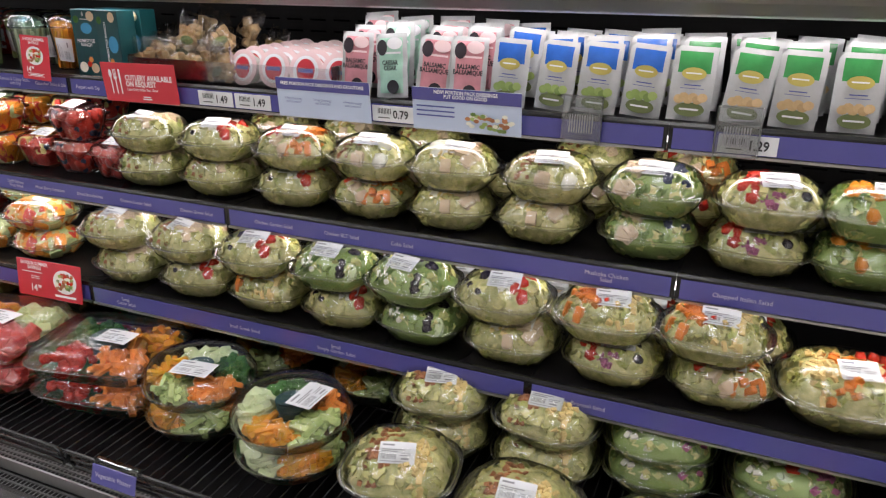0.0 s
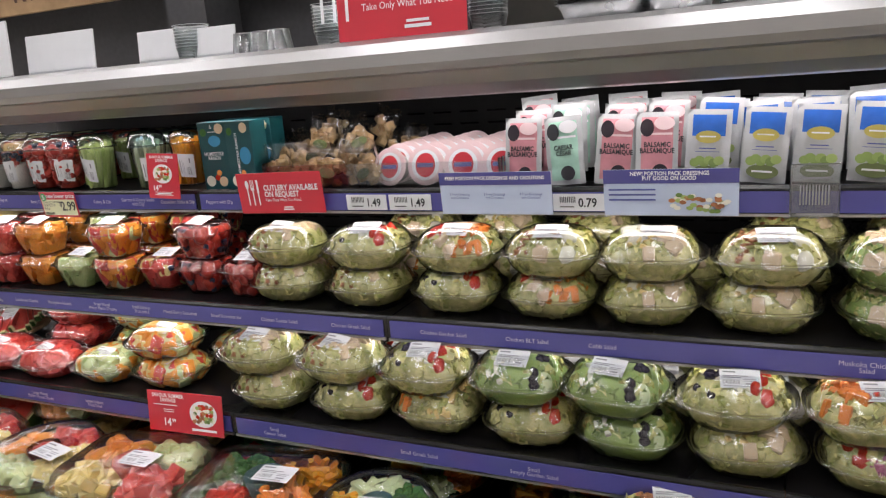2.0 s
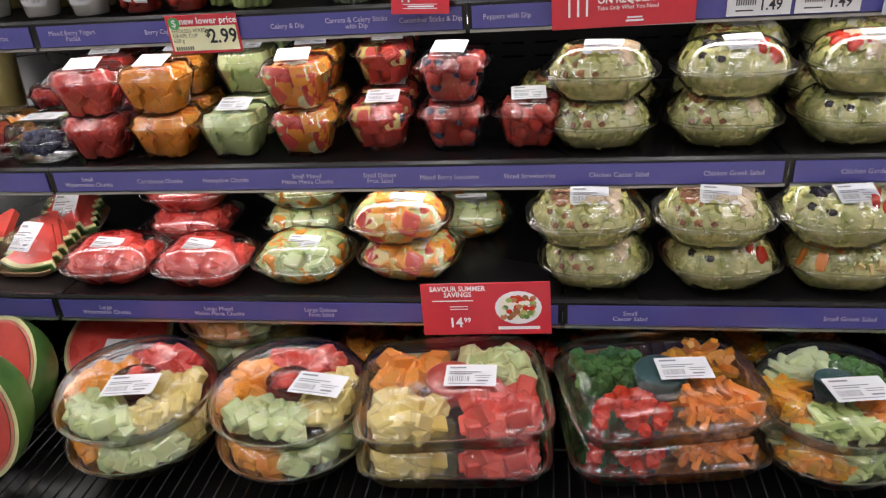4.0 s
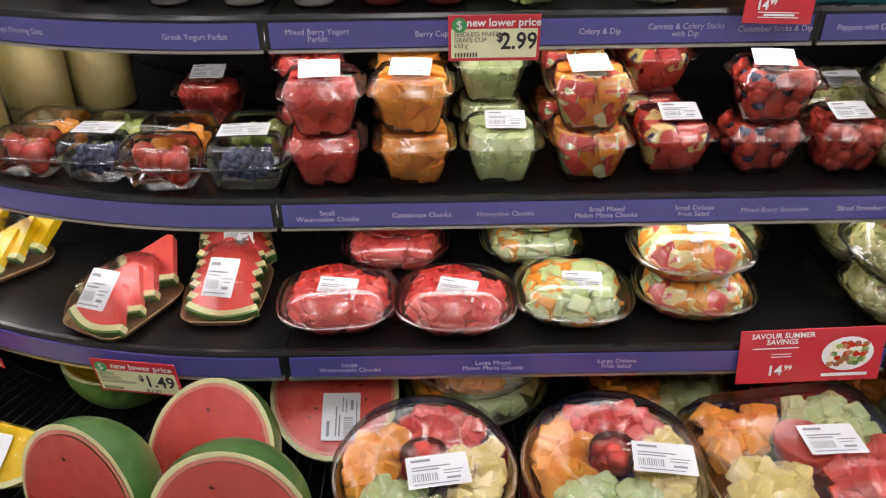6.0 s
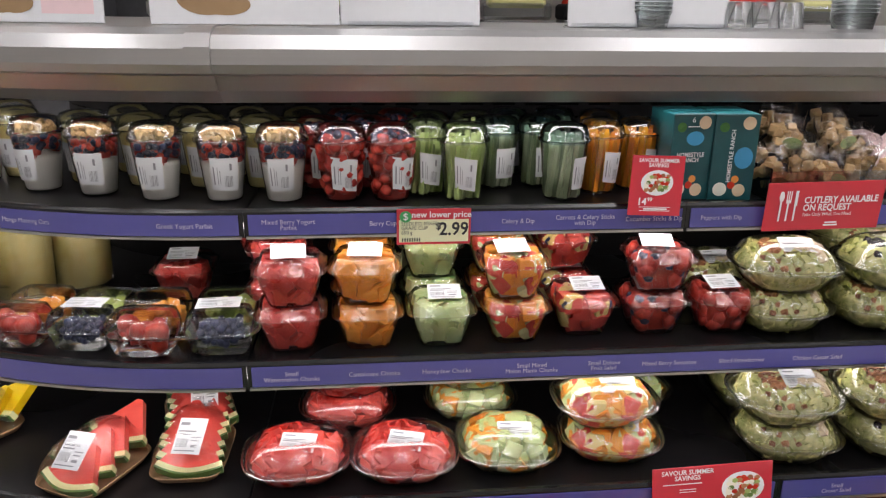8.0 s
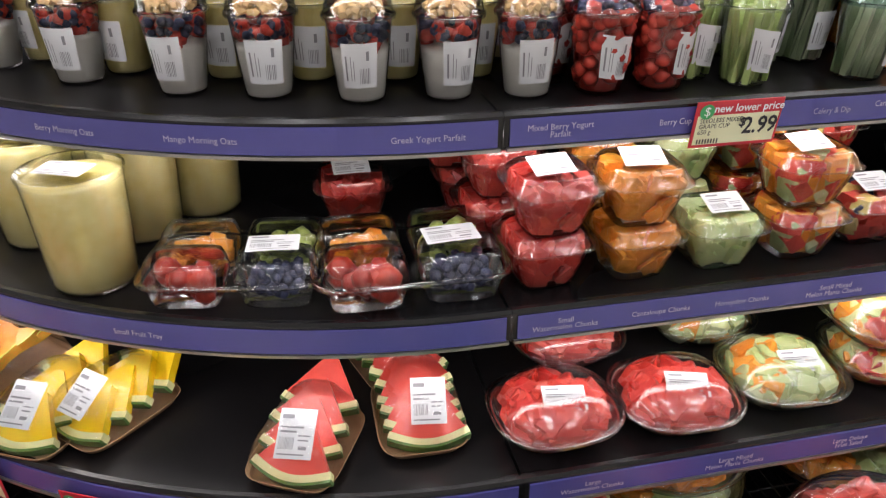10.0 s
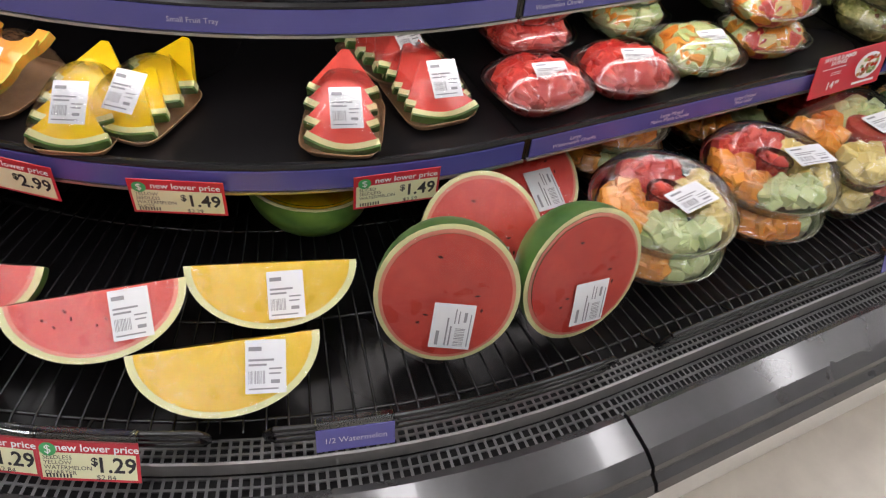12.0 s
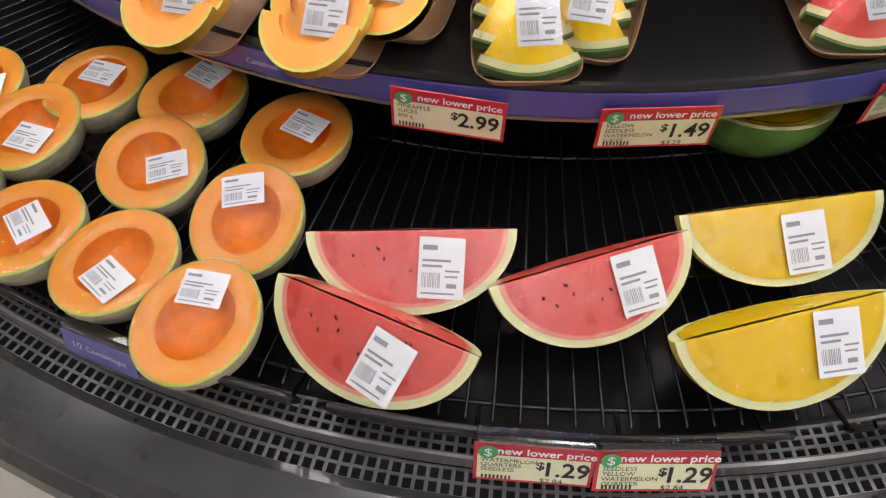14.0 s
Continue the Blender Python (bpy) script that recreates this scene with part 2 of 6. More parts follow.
def part(name, bm, material, parent=None, label="", smooth=False):
    bmesh.ops.recalc_face_normals(bm, faces=bm.faces)
    me = bpy.data.meshes.new(name)
    bm.to_mesh(me)
    bm.free()
    me.materials.append(material)
    if smooth:
        me.polygons.foreach_set("use_smooth", [True] * len(me.polygons))
    ob = new(name, me)
    if parent:
        ob.parent = parent
    if label:
        ob["label"] = label
    return ob


def root(name, label, category, group="", kind=""):
    return tagged(new(name), label, category, group, kind)


def place(ob, x, y, z, rz=0.0, rx=0.0, ry=0.0):
    ob.matrix_basis = pose(x, y, z, rx, ry, rz)
    return ob


def box_bm(sx, sy, sz, at=(0, 0, 0), bevel=0.0, rot=None, bm=None, seg=1):
    own = bm is None
    b = bmesh.new()
    bmesh.ops.create_cube(b, size=1, matrix=Matrix.Diagonal((sx, sy, sz, 1)))
    if bevel:
        bmesh.ops.bevel(b, geom=b.edges[:], offset=bevel, segments=seg, affect="EDGES", profile=0.5)
    m = Matrix.Translation(at) @ (rot or Matrix())
    bmesh.ops.transform(b, matrix=m, verts=b.verts)
    if own:
        return b
    me = bpy.data.meshes.new("tmp")
    b.to_mesh(me)
    b.free()
    bm.from_mesh(me)
    bpy.data.meshes.remove(me)
    return bm


def box(name, sx, sy, sz, at, material, parent=None, label="", bevel=0.0, rot=None):
    return part(name, box_bm(sx, sy, sz, at, bevel, rot), material, parent, label)


def sweep(name, profile, u0, u1, material, parent=None, label="", fine=0.05, smooth=False):
    us = steps(u0, u1, fine)
    n = len(profile)
    verts = [pt(u, d, z) for u in us for d, z in profile]
    faces = []
    for i in range(len(us) - 1):
        for j in range(n):
            k = (j + 1) % n
            faces.append((i * n + j, i * n + k, (i + 1) * n + k, (i + 1) * n + j))
    faces.append(tuple(range(n)))
    faces.append(tuple(reversed(range((len(us) - 1) * n, len(us) * n))))
    return mesh_ob(name, verts, faces, material, parent, label, smooth)


def rod(points, r, sides=6):
    verts, faces = [], []
    pts = [Vector(p) for p in points]
    for i, p in enumerate(pts):
        t = (pts[min(i + 1, len(pts) - 1)] - pts[max(i - 1, 0)]).normalized()
        a = t.orthogonal().normalized() if abs(t.z) > 0.95 else t.cross(Vector((0, 0, 1))).normalized()
        b = t.cross(a)
        verts += [p + r * (math.cos(6.2832 * k / sides) * a + math.sin(6.2832 * k / sides) * b) for k in range(sides)]
    for i in range(len(pts) - 1):
        for k in range(sides):
            q = (k + 1) % sides
            faces.append((i * sides + k, i * sides + q, (i + 1) * sides + q, (i + 1) * sides + k))
    return verts, faces


def merge(lists):
    verts, faces = [], []
    for v, f in lists:
        o = len(verts)
        verts += list(v)
        faces += [tuple(i + o for i in q) for q in f]
    return verts, faces


def ellipse(a, b, e, n=28):
    out = []
    for i in range(n):
        t = 6.283185 * i / n
        c, s = math.cos(t), math.sin(t)
        out.append((a * math.copysign(abs(c) ** (2 / e), c), b * math.copysign(abs(s) ** (2 / e), s)))
    return out


def loft(name, rings, material, parent=None, label="", n=28, e=2.0, bottom=True, top=True):
    """rings: (half width, half depth, z) or with an exponent of its own."""
    verts, faces = [], []
    for r in rings:
        ee = r[3] if len(r) > 3 else e
        verts += [(x, y, r[2]) for x, y in ellipse(r[0], r[1], ee, n)]
    for i in range(len(rings) - 1):
        for k in range(n):
            q = (k + 1) % n
            faces.append((i * n + k, i * n + q, (i + 1) * n + q, (i + 1) * n + k))
    if bottom:
        faces.append(tuple(reversed(range(n))))
    if top:
        faces.append(tuple(range((len(rings) - 1) * n, len(rings) * n)))
    return mesh_ob(name, verts, faces, material, parent, label, smooth=True)


def text(parent, body, size, x, y, z, material, align="CENTER", squeeze=1.0, name="lettering", rx=90, bold=0.0, rz=0):
    cu = bpy.data.curves.new("font", "FONT")
    cu.body, cu.size, cu.align_x, cu.align_y = body, size, align, "CENTER"
    cu.resolution_u, cu.offset, cu.space_line = 2, bold * size, 0.85
    tmp = bpy.data.objects.new("font", cu)
    me = bpy.data.meshes.new_from_object(tmp)
    bpy.data.objects.remove(tmp)
    bpy.data.curves.remove(cu)
    me.materials.clear()
    me.materials.append(material)
    ob = new(name, me)
    ob.parent = parent
    ob.matrix_basis = pose(x, y, z, rx, 0, rz) @ Matrix.Diagonal((squeeze, 1, 1, 1))
    return ob


def quad_list(rects, y=0.0):
    """Flat bars facing -y: (x0, z0, x1, z1)."""
    v, f = [], []
    for x0, z0, x1, z1 in rects:
        o = len(v)
        v += [(x0, y, z0), (x1, y, z0), (x1, y, z1), (x0, y, z1)]
        f.append((o, o + 1, o + 2, o + 3))
    return v, f


def disc(x, z, rx, rz, y, n=20):
    return [(x + rx * math.cos(6.2832 * i / n), y, z + rz * math.sin(6.2832 * i / n)) for i in range(n)], [tuple(range(n))]


# ---- loose bits: contents of bowls ----
RNG = random.Random(7)


def ico_pts():
    b = bmesh.new()
    bmesh.ops.create_icosphere(b, subdivisions=1, radius=1)
    v = [x.co.copy() for x in b.verts]
    f = [tuple(q.index for q in x.verts) for x in b.faces]
    b.free()
    return v, f


def cube_pts():
    b = box_bm(1, 1, 1, bevel=0.11)
    b.verts.index_update()
    v = [x.co.copy() for x in b.verts]
    f = [tuple(q.index for q in x.verts) for x in b.faces]
    b.free()
    return v, f


ICO, CUBE = ico_pts(), cube_pts()


def leaf_pts():
    v = [Vector((i / 3 - 0.5, (j / 2 - 0.5) * (0.55 + 0.45 * math.sin(3.14 * (i + 0.4) / 3.6)), 0.22 * math.sin(i * 2.1 + j) + 0.16 * (j - 1) ** 2)) for i in range(4) for j in range(3)]
    f = [(i * 3 + j, i * 3 + j + 1, i * 3 + j + 4, i * 3 + j + 3) for i in range(3) for j in range(2)]
    return v, f


LEAF = leaf_pts()


def stamp(shape, where, size, rng, tilt=3.14):
    s = Vector(size) if not isinstance(size, float) else Vector((size, size, size))
    m = Euler((rng.uniform(-tilt, tilt), rng.uniform(-tilt, tilt), rng.uniform(-3.14, 3.14))).to_matrix()
    w = Vector(where)
    j = [rng.uniform(0.85, 1.15) for _ in range(3)]
    return [m @ Vector((p.x * s.x * j[0], p.y * s.y * j[1], p.z * s.z * j[2])) + w for p in shape[0]], shape[1]


def on_wall(rings, rng, e, zlo, zhi, shrink):
    """A place on the inner side of a lofted shape."""
    z = rng.uniform(zlo, zhi)
    for r0, r1 in zip(rings, rings[1:]):
        if r0[2] <= z <= r1[2]:
            k = (z - r0[2]) / max(1e-6, r1[2] - r0[2])
            a, b = r0[0] + (r1[0] - r0[0]) * k, r0[1] + (r1[1] - r0[1]) * k
            break
    else:
        a, b = rings[-1][0], rings[-1][1]
    t = rng.uniform(0, 6.283)
    c, s = math.cos(t), math.sin(t)
    return (a * shrink * math.copysign(abs(c) ** (2 / e), c), b * shrink * math.copysign(abs(s) ** (2 / e), s), z)


def press(verts, hull, e, k=0.955):
    """Keeps loose bits inside the shell: whatever would poke through is pressed flat against it."""
    out = []
    for p in verts:
        z = min(max(p.z, hull[0][2] + 0.003), hull[-1][2] * 0.975)
        a, b = hull[-1][0], hull[-1][1]
        for r0, r1 in zip(hull, hull[1:]):
            if r0[2] <= z <= r1[2]:
                q = (z - r0[2]) / max(1e-6, r1[2] - r0[2])
                a, b = r0[0] + (r1[0] - r0[0]) * q, r0[1] + (r1[1] - r0[1]) * q
                break
        nn = (abs(p.x / a) ** e + abs(p.y / b) ** e) ** (1 / e)
        s = min(1.0, k / max(nn, 1e-6))
        out.append(Vector((p.x * s, p.y * s, z)))
    return out


def heap(name, shape, n, size, rings, e, zlo, zhi, shrink, material, parent, rng, tilt=3.14, fill=False, smooth=False, top=0.0, hull=None):
    lists = []
    for i in range(n):
        p = on_wall(rings, rng, e, zlo, zhi, shrink)
        if fill or rng.random() < top:
            k = math.sqrt(rng.random())
            p = (p[0] * k, p[1] * k, rng.uniform(max(zlo, zhi - 0.02), zhi) if not fill else p[2])
        bit = stamp(shape, p, size, rng, tilt)
        lists.append((press(bit[0], hull, e, rng.uniform(0.86, 0.965)), bit[1]) if hull else bit)
    v, f = merge(lists)
    return tagged(mesh_ob(name, v, f, material, parent, smooth=smooth), kind="stuff")


def label_on(parent, w, h, loc, rx=0, ry=0, rz=0, tone="paper"):
    """A white scale label with printed bars, lying in its own xy plane."""
    lab = mesh_ob("price_label", *merge([([(-w / 2, -h / 2, 0), (0, -h / 2, 0.0007), (w / 2, -h / 2, 0), (w / 2, h / 2, 0), (0, h / 2, 0.0007), (-w / 2, h / 2, 0)], [(0, 1, 4, 5), (1, 2, 3, 4)])]), M[tone], parent, "white printed scale label")
    lab.matrix_basis = pose(*loc, rx, ry, rz)
    r = random.Random(3)
    rects = [(-w * 0.42, h * 0.29, -w * 0.1, h * 0.37), (-w * 0.42, h * 0.1, w * 0.2, h * 0.14), (-w * 0.42, h * 0.01, w * 0.02, h * 0.05)]
    x = -w * 0.42
    while x < -w * 0.02:
        b = r.uniform(0.008, 0.02) * w
        rects.append((x, -h * 0.32, x + b, -h * 0.08))
        x += b + r.uniform(0.012, 0.03) * w
    rects += [(w * 0.12, -h * 0.32, w * 0.34, -h * 0.25), (w * 0.08, -h * 0.06, w * 0.4, -h * 0.03), (w * 0.08, -h * 0.15, w * 0.36, -h * 0.12), (-w * 0.42, -h * 0.43, w * 0.3, -h * 0.40)]
    v, f = [], []
    for x0, y0, x1, y1 in rects:
        o = len(v)
        v += [(x0, y0, 0.0016), (x1, y0, 0.0016), (x1, y1, 0.0016), (x0, y1, 0.0016)]
        f.append((o, o + 1, o + 2, o + 3))
    mesh_ob("print", v, f, M["grey_ink"], lab)
    return lab


# ---- room ----
def slab(name, x0, x1, y0, y1, z0, z1, material, label, category):
    ob = box(name, x1 - x0, y1 - y0, z1 - z0, ((x0 + x1) / 2, (y0 + y1) / 2, (z0 + z1) / 2), material)
    return tagged(ob, label, category, kind="structure")


slab("floor", -6, 7, -5, 5, -0.1, 0, M["floor"], "pale beige polished store floor", "floor")
slab("wall_north", -6, 7, 4.0, 4.15, 0, 4.2, M["wall"], "plain pale painted back wall of the kitchen", "wall")
slab("wall_south", -6, 7, -5.15, -5, 0, 4.2, M["wall"], "plain pale painted store wall", "wall")
slab("wall_west", -6.15, -6, -5, 4.15, 0, 4.2, M["wall"], "plain pale painted store wall", "wall")
slab("wall_east", 7, 7.15, -5, 4.15, 0, 4.2, M["wall"], "plain pale painted store wall", "wall")
slab("ceiling", -6.15, 7.15, -5.15, 4.15, 4.2, 4.3, M["ceiling"], "pale store ceiling", "ceiling")


def ceiling_light():
    r = root("ceiling_light", "white rectangular ceiling light with bright diffuser", "ceiling light", "store ceiling lights")
    box("frame", 0.34, 1.54, 0.05, (0, 0, 0.03), M["white_panel"], r)
    box("diffuser", 0.28, 1.48, 0.012, (0, 0, -0.004), M["lamp"], r)
    return r


first = place(ceiling_light(), -3.5, -3.0, 4.14)
for x in (-3.5, -1.7, 0.1, 1.9, 3.7, 5.5):
    for y in (-3.0, -0.9, 1.9):
        if (x, y) != (-3.5, -3.0):
            copy_thing(first, pose(x, y, 4.14))

# ---- the refrigerated case ----
case = root("refrigerated_case", "long black open refrigerated display case with curved end", "display case")
# canopy: two metal shells that meet just left of the straight run
NOSE = [(R3 - 0.035, 1.388), (R3 - 0.01, 1.392), (R3 + 0.018, 1.412), (R3 + 0.036, 1.437), (R3 + 0.05, 1.441), (R3 + 0.058, 1.455), (R3 + 0.056, 1.478), (R3 + 0.04, 1.498), (R3 + 0.012, 1.507), (R3 - 0.02, 1.509),
        (R3 - 0.72, 1.509), (R3 - 0.72, 1.49), (R3 - 0.03, 1.49)]
sweep("canopy", NOSE, XC + 0.004, X_END, M["steel"], case, "brushed grey metal canopy")
sweep("canopy", NOSE, U_LEFT, XC - 0.004, M["steel"], case, "brushed grey metal canopy")
sweep("canopy_cover", [(d + (0.004 if i < 10 else -0.004), z + (0.003 if 5 < i < 11 else 0)) for i, (d, z) in enumerate(NOSE)], XC - 0.03, XC + 0.01, M["steel"], case, "narrow joint cover")
sweep("canopy_soffit", [(R3 - 0.04, 1.40), (R3 - 0.5, 1.42), (R3 - 0.5, 1.44), (R3 - 0.04, 1.42)], U_LEFT, X_END, M["matte_black"], case)
sweep("led_strip", [(R3 - 0.046, 1.391), (R3 - 0.072, 1.391), (R3 - 0.072, 1.399), (R3 - 0.046, 1.399)], U_LEFT, X_END, M["led_top"], case, "bright strip lamp")
D_BACK = R3 - 0.47
sweep("back_panel", [(D_BACK, 0.45), (D_BACK, 1.45), (D_BACK - 0.03, 1.45), (D_BACK - 0.03, 0.45)], U_LEFT, X_END, M["matte_black"], case)
# air slots in the back panel, shelf by shelf
slots = []
u = -1.9
while u < X_END - 0.1:
    for z in (0.80, 0.835, 1.02, 1.05, 1.08, 1.30, 1.33):
        a = [pt(u, D_BACK + 0.002, z), pt(u + 0.05, D_BACK + 0.002, z), pt(u + 0.05, D_BACK + 0.006, z + 0.005), pt(u, D_BACK + 0.006, z + 0.005)]
        slots.append((a, [(0, 1, 2, 3)]))
    u += 0.075
tagged(mesh_ob("slot_louvre", *merge(slots), M["wire"], case), kind="stuff")


def shelf(r, z, joints, light=True):
    th = 0.022
    prof = [(D_BACK + 0.01, z), (r - 0.012, z), (r - 0.004, z - 0.006), (r - 0.004, z - th), (D_BACK + 0.01, z - th)]
    edges = [U_LEFT] + joints + [X_END]
    for a, b in zip(edges, edges[1:]):
        board = sweep("shelf", prof, a + 0.002, b - 0.002, M["black"], case, "black metal shelf")
        sweep("price_rail", [(r - 0.003, z - 0.042), (r + 0.004, z - 0.042), (r + 0.004, z + 0.003), (r + 0.001, z + 0.008), (r - 0.006, z + 0.008), (r - 0.006, z)], a + 0.0005, b - 0.0005, M["wire"], board, "black shelf-edge rail")
        sweep("price_strip", [(r + 0.0045, z - 0.037), (r + 0.007, z - 0.037), (r + 0.0065, z - 0.001), (r + 0.004, z - 0.001)], a + 0.008, b - 0.008, M["strip"], board, "glossy violet label strip")
        sweep("rail_lip", [(r + 0.003, z - 0.043), (r + 0.009, z - 0.043), (r + 0.009, z - 0.0385), (r + 0.003, z - 0.0385)], a + 0.004, b - 0.004, M["edge"], board, "thin bright metal lip")
    if light:
        sweep("led_strip", [(r - 0.014, z - th - 0.009), (r - 0.038, z - th - 0.009), (r - 0.038, z - th - 0.001), (r - 0.014, z - th - 0.001)], U_LEFT, X_END, M["led"], case, "slim strip lamp")


shelf(R3, Z3, [0.0, 0.775, 2.2], True)
shelf(R2, Z2, [0.0, 1.284, 2.25], True)
shelf(R1, Z1, [0.0, 0.93, 2.02], False)
# shelf brackets in the dark back
for x in (-0.8, 0.0, 0.93, 1.9, 2.8):
    for z, r in ((Z3, R3), (Z2, R2), (Z1, R1)):
        p = pt(x, D_BACK + 0.12, z - 0.045)
        b = box_bm(0.012, 0.22, 0.045, (0, 0, 0), 0.003)
        o = part("bracket", b, M["wire"], case)
        o.matrix_basis = Matrix.Translation(p) @ pose(0, 0, 0, 0, 0, turn(x))

# deck: pan, wire rack, air grilles, bumper and base
sweep("deck_pan", [(D_BACK + 0.01, 0.505), (RD + 0.003, 0.505), (RD + 0.003, 0.49), (D_BACK + 0.01, 0.49)], U_LEFT, X_END, M["black"], case, "glossy black well floor")
wires = []
u = -1.75
while u < X_END:
    d0 = D_BACK + 0.05
    wires.append(rod([pt(u, d0, ZD - 0.003), pt(u, RD - 0.015, ZD - 0.003), pt(u, RD, ZD - 0.008)], 0.0022, 4))
    u += 0.024
for d in (0.75, 0.95, 1.15, 1.36, RD - 0.02):
    wires.append(rod([pt(a, d, ZD - 0.008) for a in steps(-1.75, X_END, 0.06)], 0.0032, 5))
tagged(mesh_ob("wire_rack", *merge(wires), M["wire"], case, "black wire rack", smooth=True), kind="stuff")


def grille(d0, d1, z, pitch=0.0108):
    v = []
    rows = int((d1 - d0) / pitch)
    for i in range(rows + 1):
        d = d0 + (d1 - d0) * i / rows
        pr = [(d - 0.0018, z - 0.003), (d + 0.0018, z - 0.003), (d + 0.0018, z), (d - 0.0018, z)]
        us = steps(-1.6, X_END, 0.05)
        vs = [pt(a, p, q) for a in us for p, q in pr]
        fs = [(k * 4 + j, k * 4 + (j + 1) % 4, k * 4 + 4 + (j + 1) % 4, k * 4 + 4 + j) for k in range(len(us) - 1) for j in range(4)]
        v.append((vs, fs))
    u = -1.6
    while u < 2.2:
        h = 0.0017
        vs = [pt(u - h, d0, z + 0.0006), pt(u + h, d0, z + 0.0006), pt(u + h, d1, z + 0.0006), pt(u - h, d1, z + 0.0006)]
        v.append((vs, [(0, 1, 2, 3)]))
        u += pitch
    return merge(v)


M["grille"] = mat("grey_grille", (0.13, 0.13, 0.13), 0.32, var=0.35, metal=0.5, scale=30)
tagged(mesh_ob("air_grille", *grille(RD + 0.008, RD + 0.042, 0.538), M["grille"], case, "grey perforated air grille"), kind="stuff")
tagged(mesh_ob("air_grille", *grille(RD + 0.048, RD + 0.08, 0.508), M["grille"], case, "grey perforated air grille"), kind="stuff")
sweep("grille_duct", [(RD + 0.004, 0.46), (RD + 0.082, 0.46), (RD + 0.082, 0.488), (RD + 0.004, 0.512)], U_LEFT, X_END, M["matte_black"], case)
sweep("grille_lip", [(RD + 0.043, 0.515), (RD + 0.047, 0.515), (RD + 0.047, 0.541), (RD + 0.043, 0.541)], U_LEFT, X_END, M["edge"], case, "worn bright metal lip")
BUMP = [(RD + 0.080, 0.40), (RD + 0.080, 0.512), (RD + 0.092, 0.515), (RD + 0.145, 0.502), (RD + 0.168, 0.488), (RD + 0.172, 0.474), (RD + 0.185, 0.466), (RD + 0.192, 0.45), (RD + 0.185, 0.432), (RD + 0.160, 0.42), (RD + 0.160, 0.40)]
sweep("bumper", BUMP, XC + 0.003, X_END, M["bumper"], case, "glossy black bumper")
sweep("bumper", BUMP, U_LEFT, XC - 0.003, M["bumper"], case, "glossy black bumper")
sweep("base_panel", [(RD + 0.010, 0.36), (RD + 0.150, 0.36), (RD + 0.150, 0.405), (RD + 0.010, 0.405)], U_LEFT, X_END, M["white_panel"], case, "off-white base panel")
sweep("base_trim", [(RD + 0.010, 0.335), (RD + 0.156, 0.335), (RD + 0.156, 0.358), (RD + 0.010, 0.358)], U_LEFT, X_END, M["bumper"], case, "black trim")
sweep("kick_panel", [(RD + 0.0, 0.0), (RD + 0.090, 0.0), (RD + 0.130, 0.335), (RD + 0.0, 0.335)], U_LEFT, X_END, M["white_panel"], case, "beige kick panel")
# wire fences along the deck's front, one per stretch
TH = math.radians


def fence(u0, u1):
    n = 12
    line = []
    zt, zb, d = ZD + 0.052, ZD + 0.008, RD + 0.024
    top = [pt(u0 + (u1 - u0) * i / n, d + 0.012, zt) for i in range(n + 1)]
    low = [pt(u1 + (u0 - u1) * i / n, d, zb) for i in range(n + 1)]
    vs = [rod(top + [pt(u1 + 0.008, d + 0.01, zt - 0.012), pt(u1 + 0.008, d + 0.002, zb + 0.012)] + low + [pt(u0 - 0.008, d + 0.002, zb + 0.012), pt(u0 - 0.008, d + 0.01, zt - 0.012), top[0]], 0.0045, 7)]
    vs.append(rod([pt(u0 + (u1 - u0) * i / n, d + 0.006, (zt + zb) / 2) for i in range(n + 1)], 0.0035, 6))
    for i in range(0, n + 1, 4):
        a = u0 + (u1 - u0) * i / n
        vs.append(rod([pt(a, d + 0.012, zt), pt(a, d, zb), pt(a, d - 0.04, zb - 0.012)], 0.003, 5))
    mesh_ob("wire_fence", *merge(vs), M["wire"], case, "black wire fence", smooth=True)


for a, b in ((0.07, 0.60), (0.63, 1.2), (1.23, 1.8), (1.83, 2.4), (2.43, 3.2)):
    fence(a, b)
for t0, t1 in ((0.5, 18.6), (22.0, 39.2), (41.2, 58.5), (61, 78)):
    fence(XC - ARC * TH(t1), XC - ARC * TH(t0))


# ---- shelf-edge wording ----
def wording(u, r, z, body, size=0.012):
    p = pt(u, r + 0.0085, z - 0.019)
    t = text(case, body, size, 0, 0, 0, M["lilac_ink"], squeeze=0.92, name="strip_lettering")
    t.matrix_basis = Matrix.Translation(p) @ pose(0, 0, 0, 90, 0, turn(u)) @ Matrix.Diagonal((0.92, 1, 1, 1))


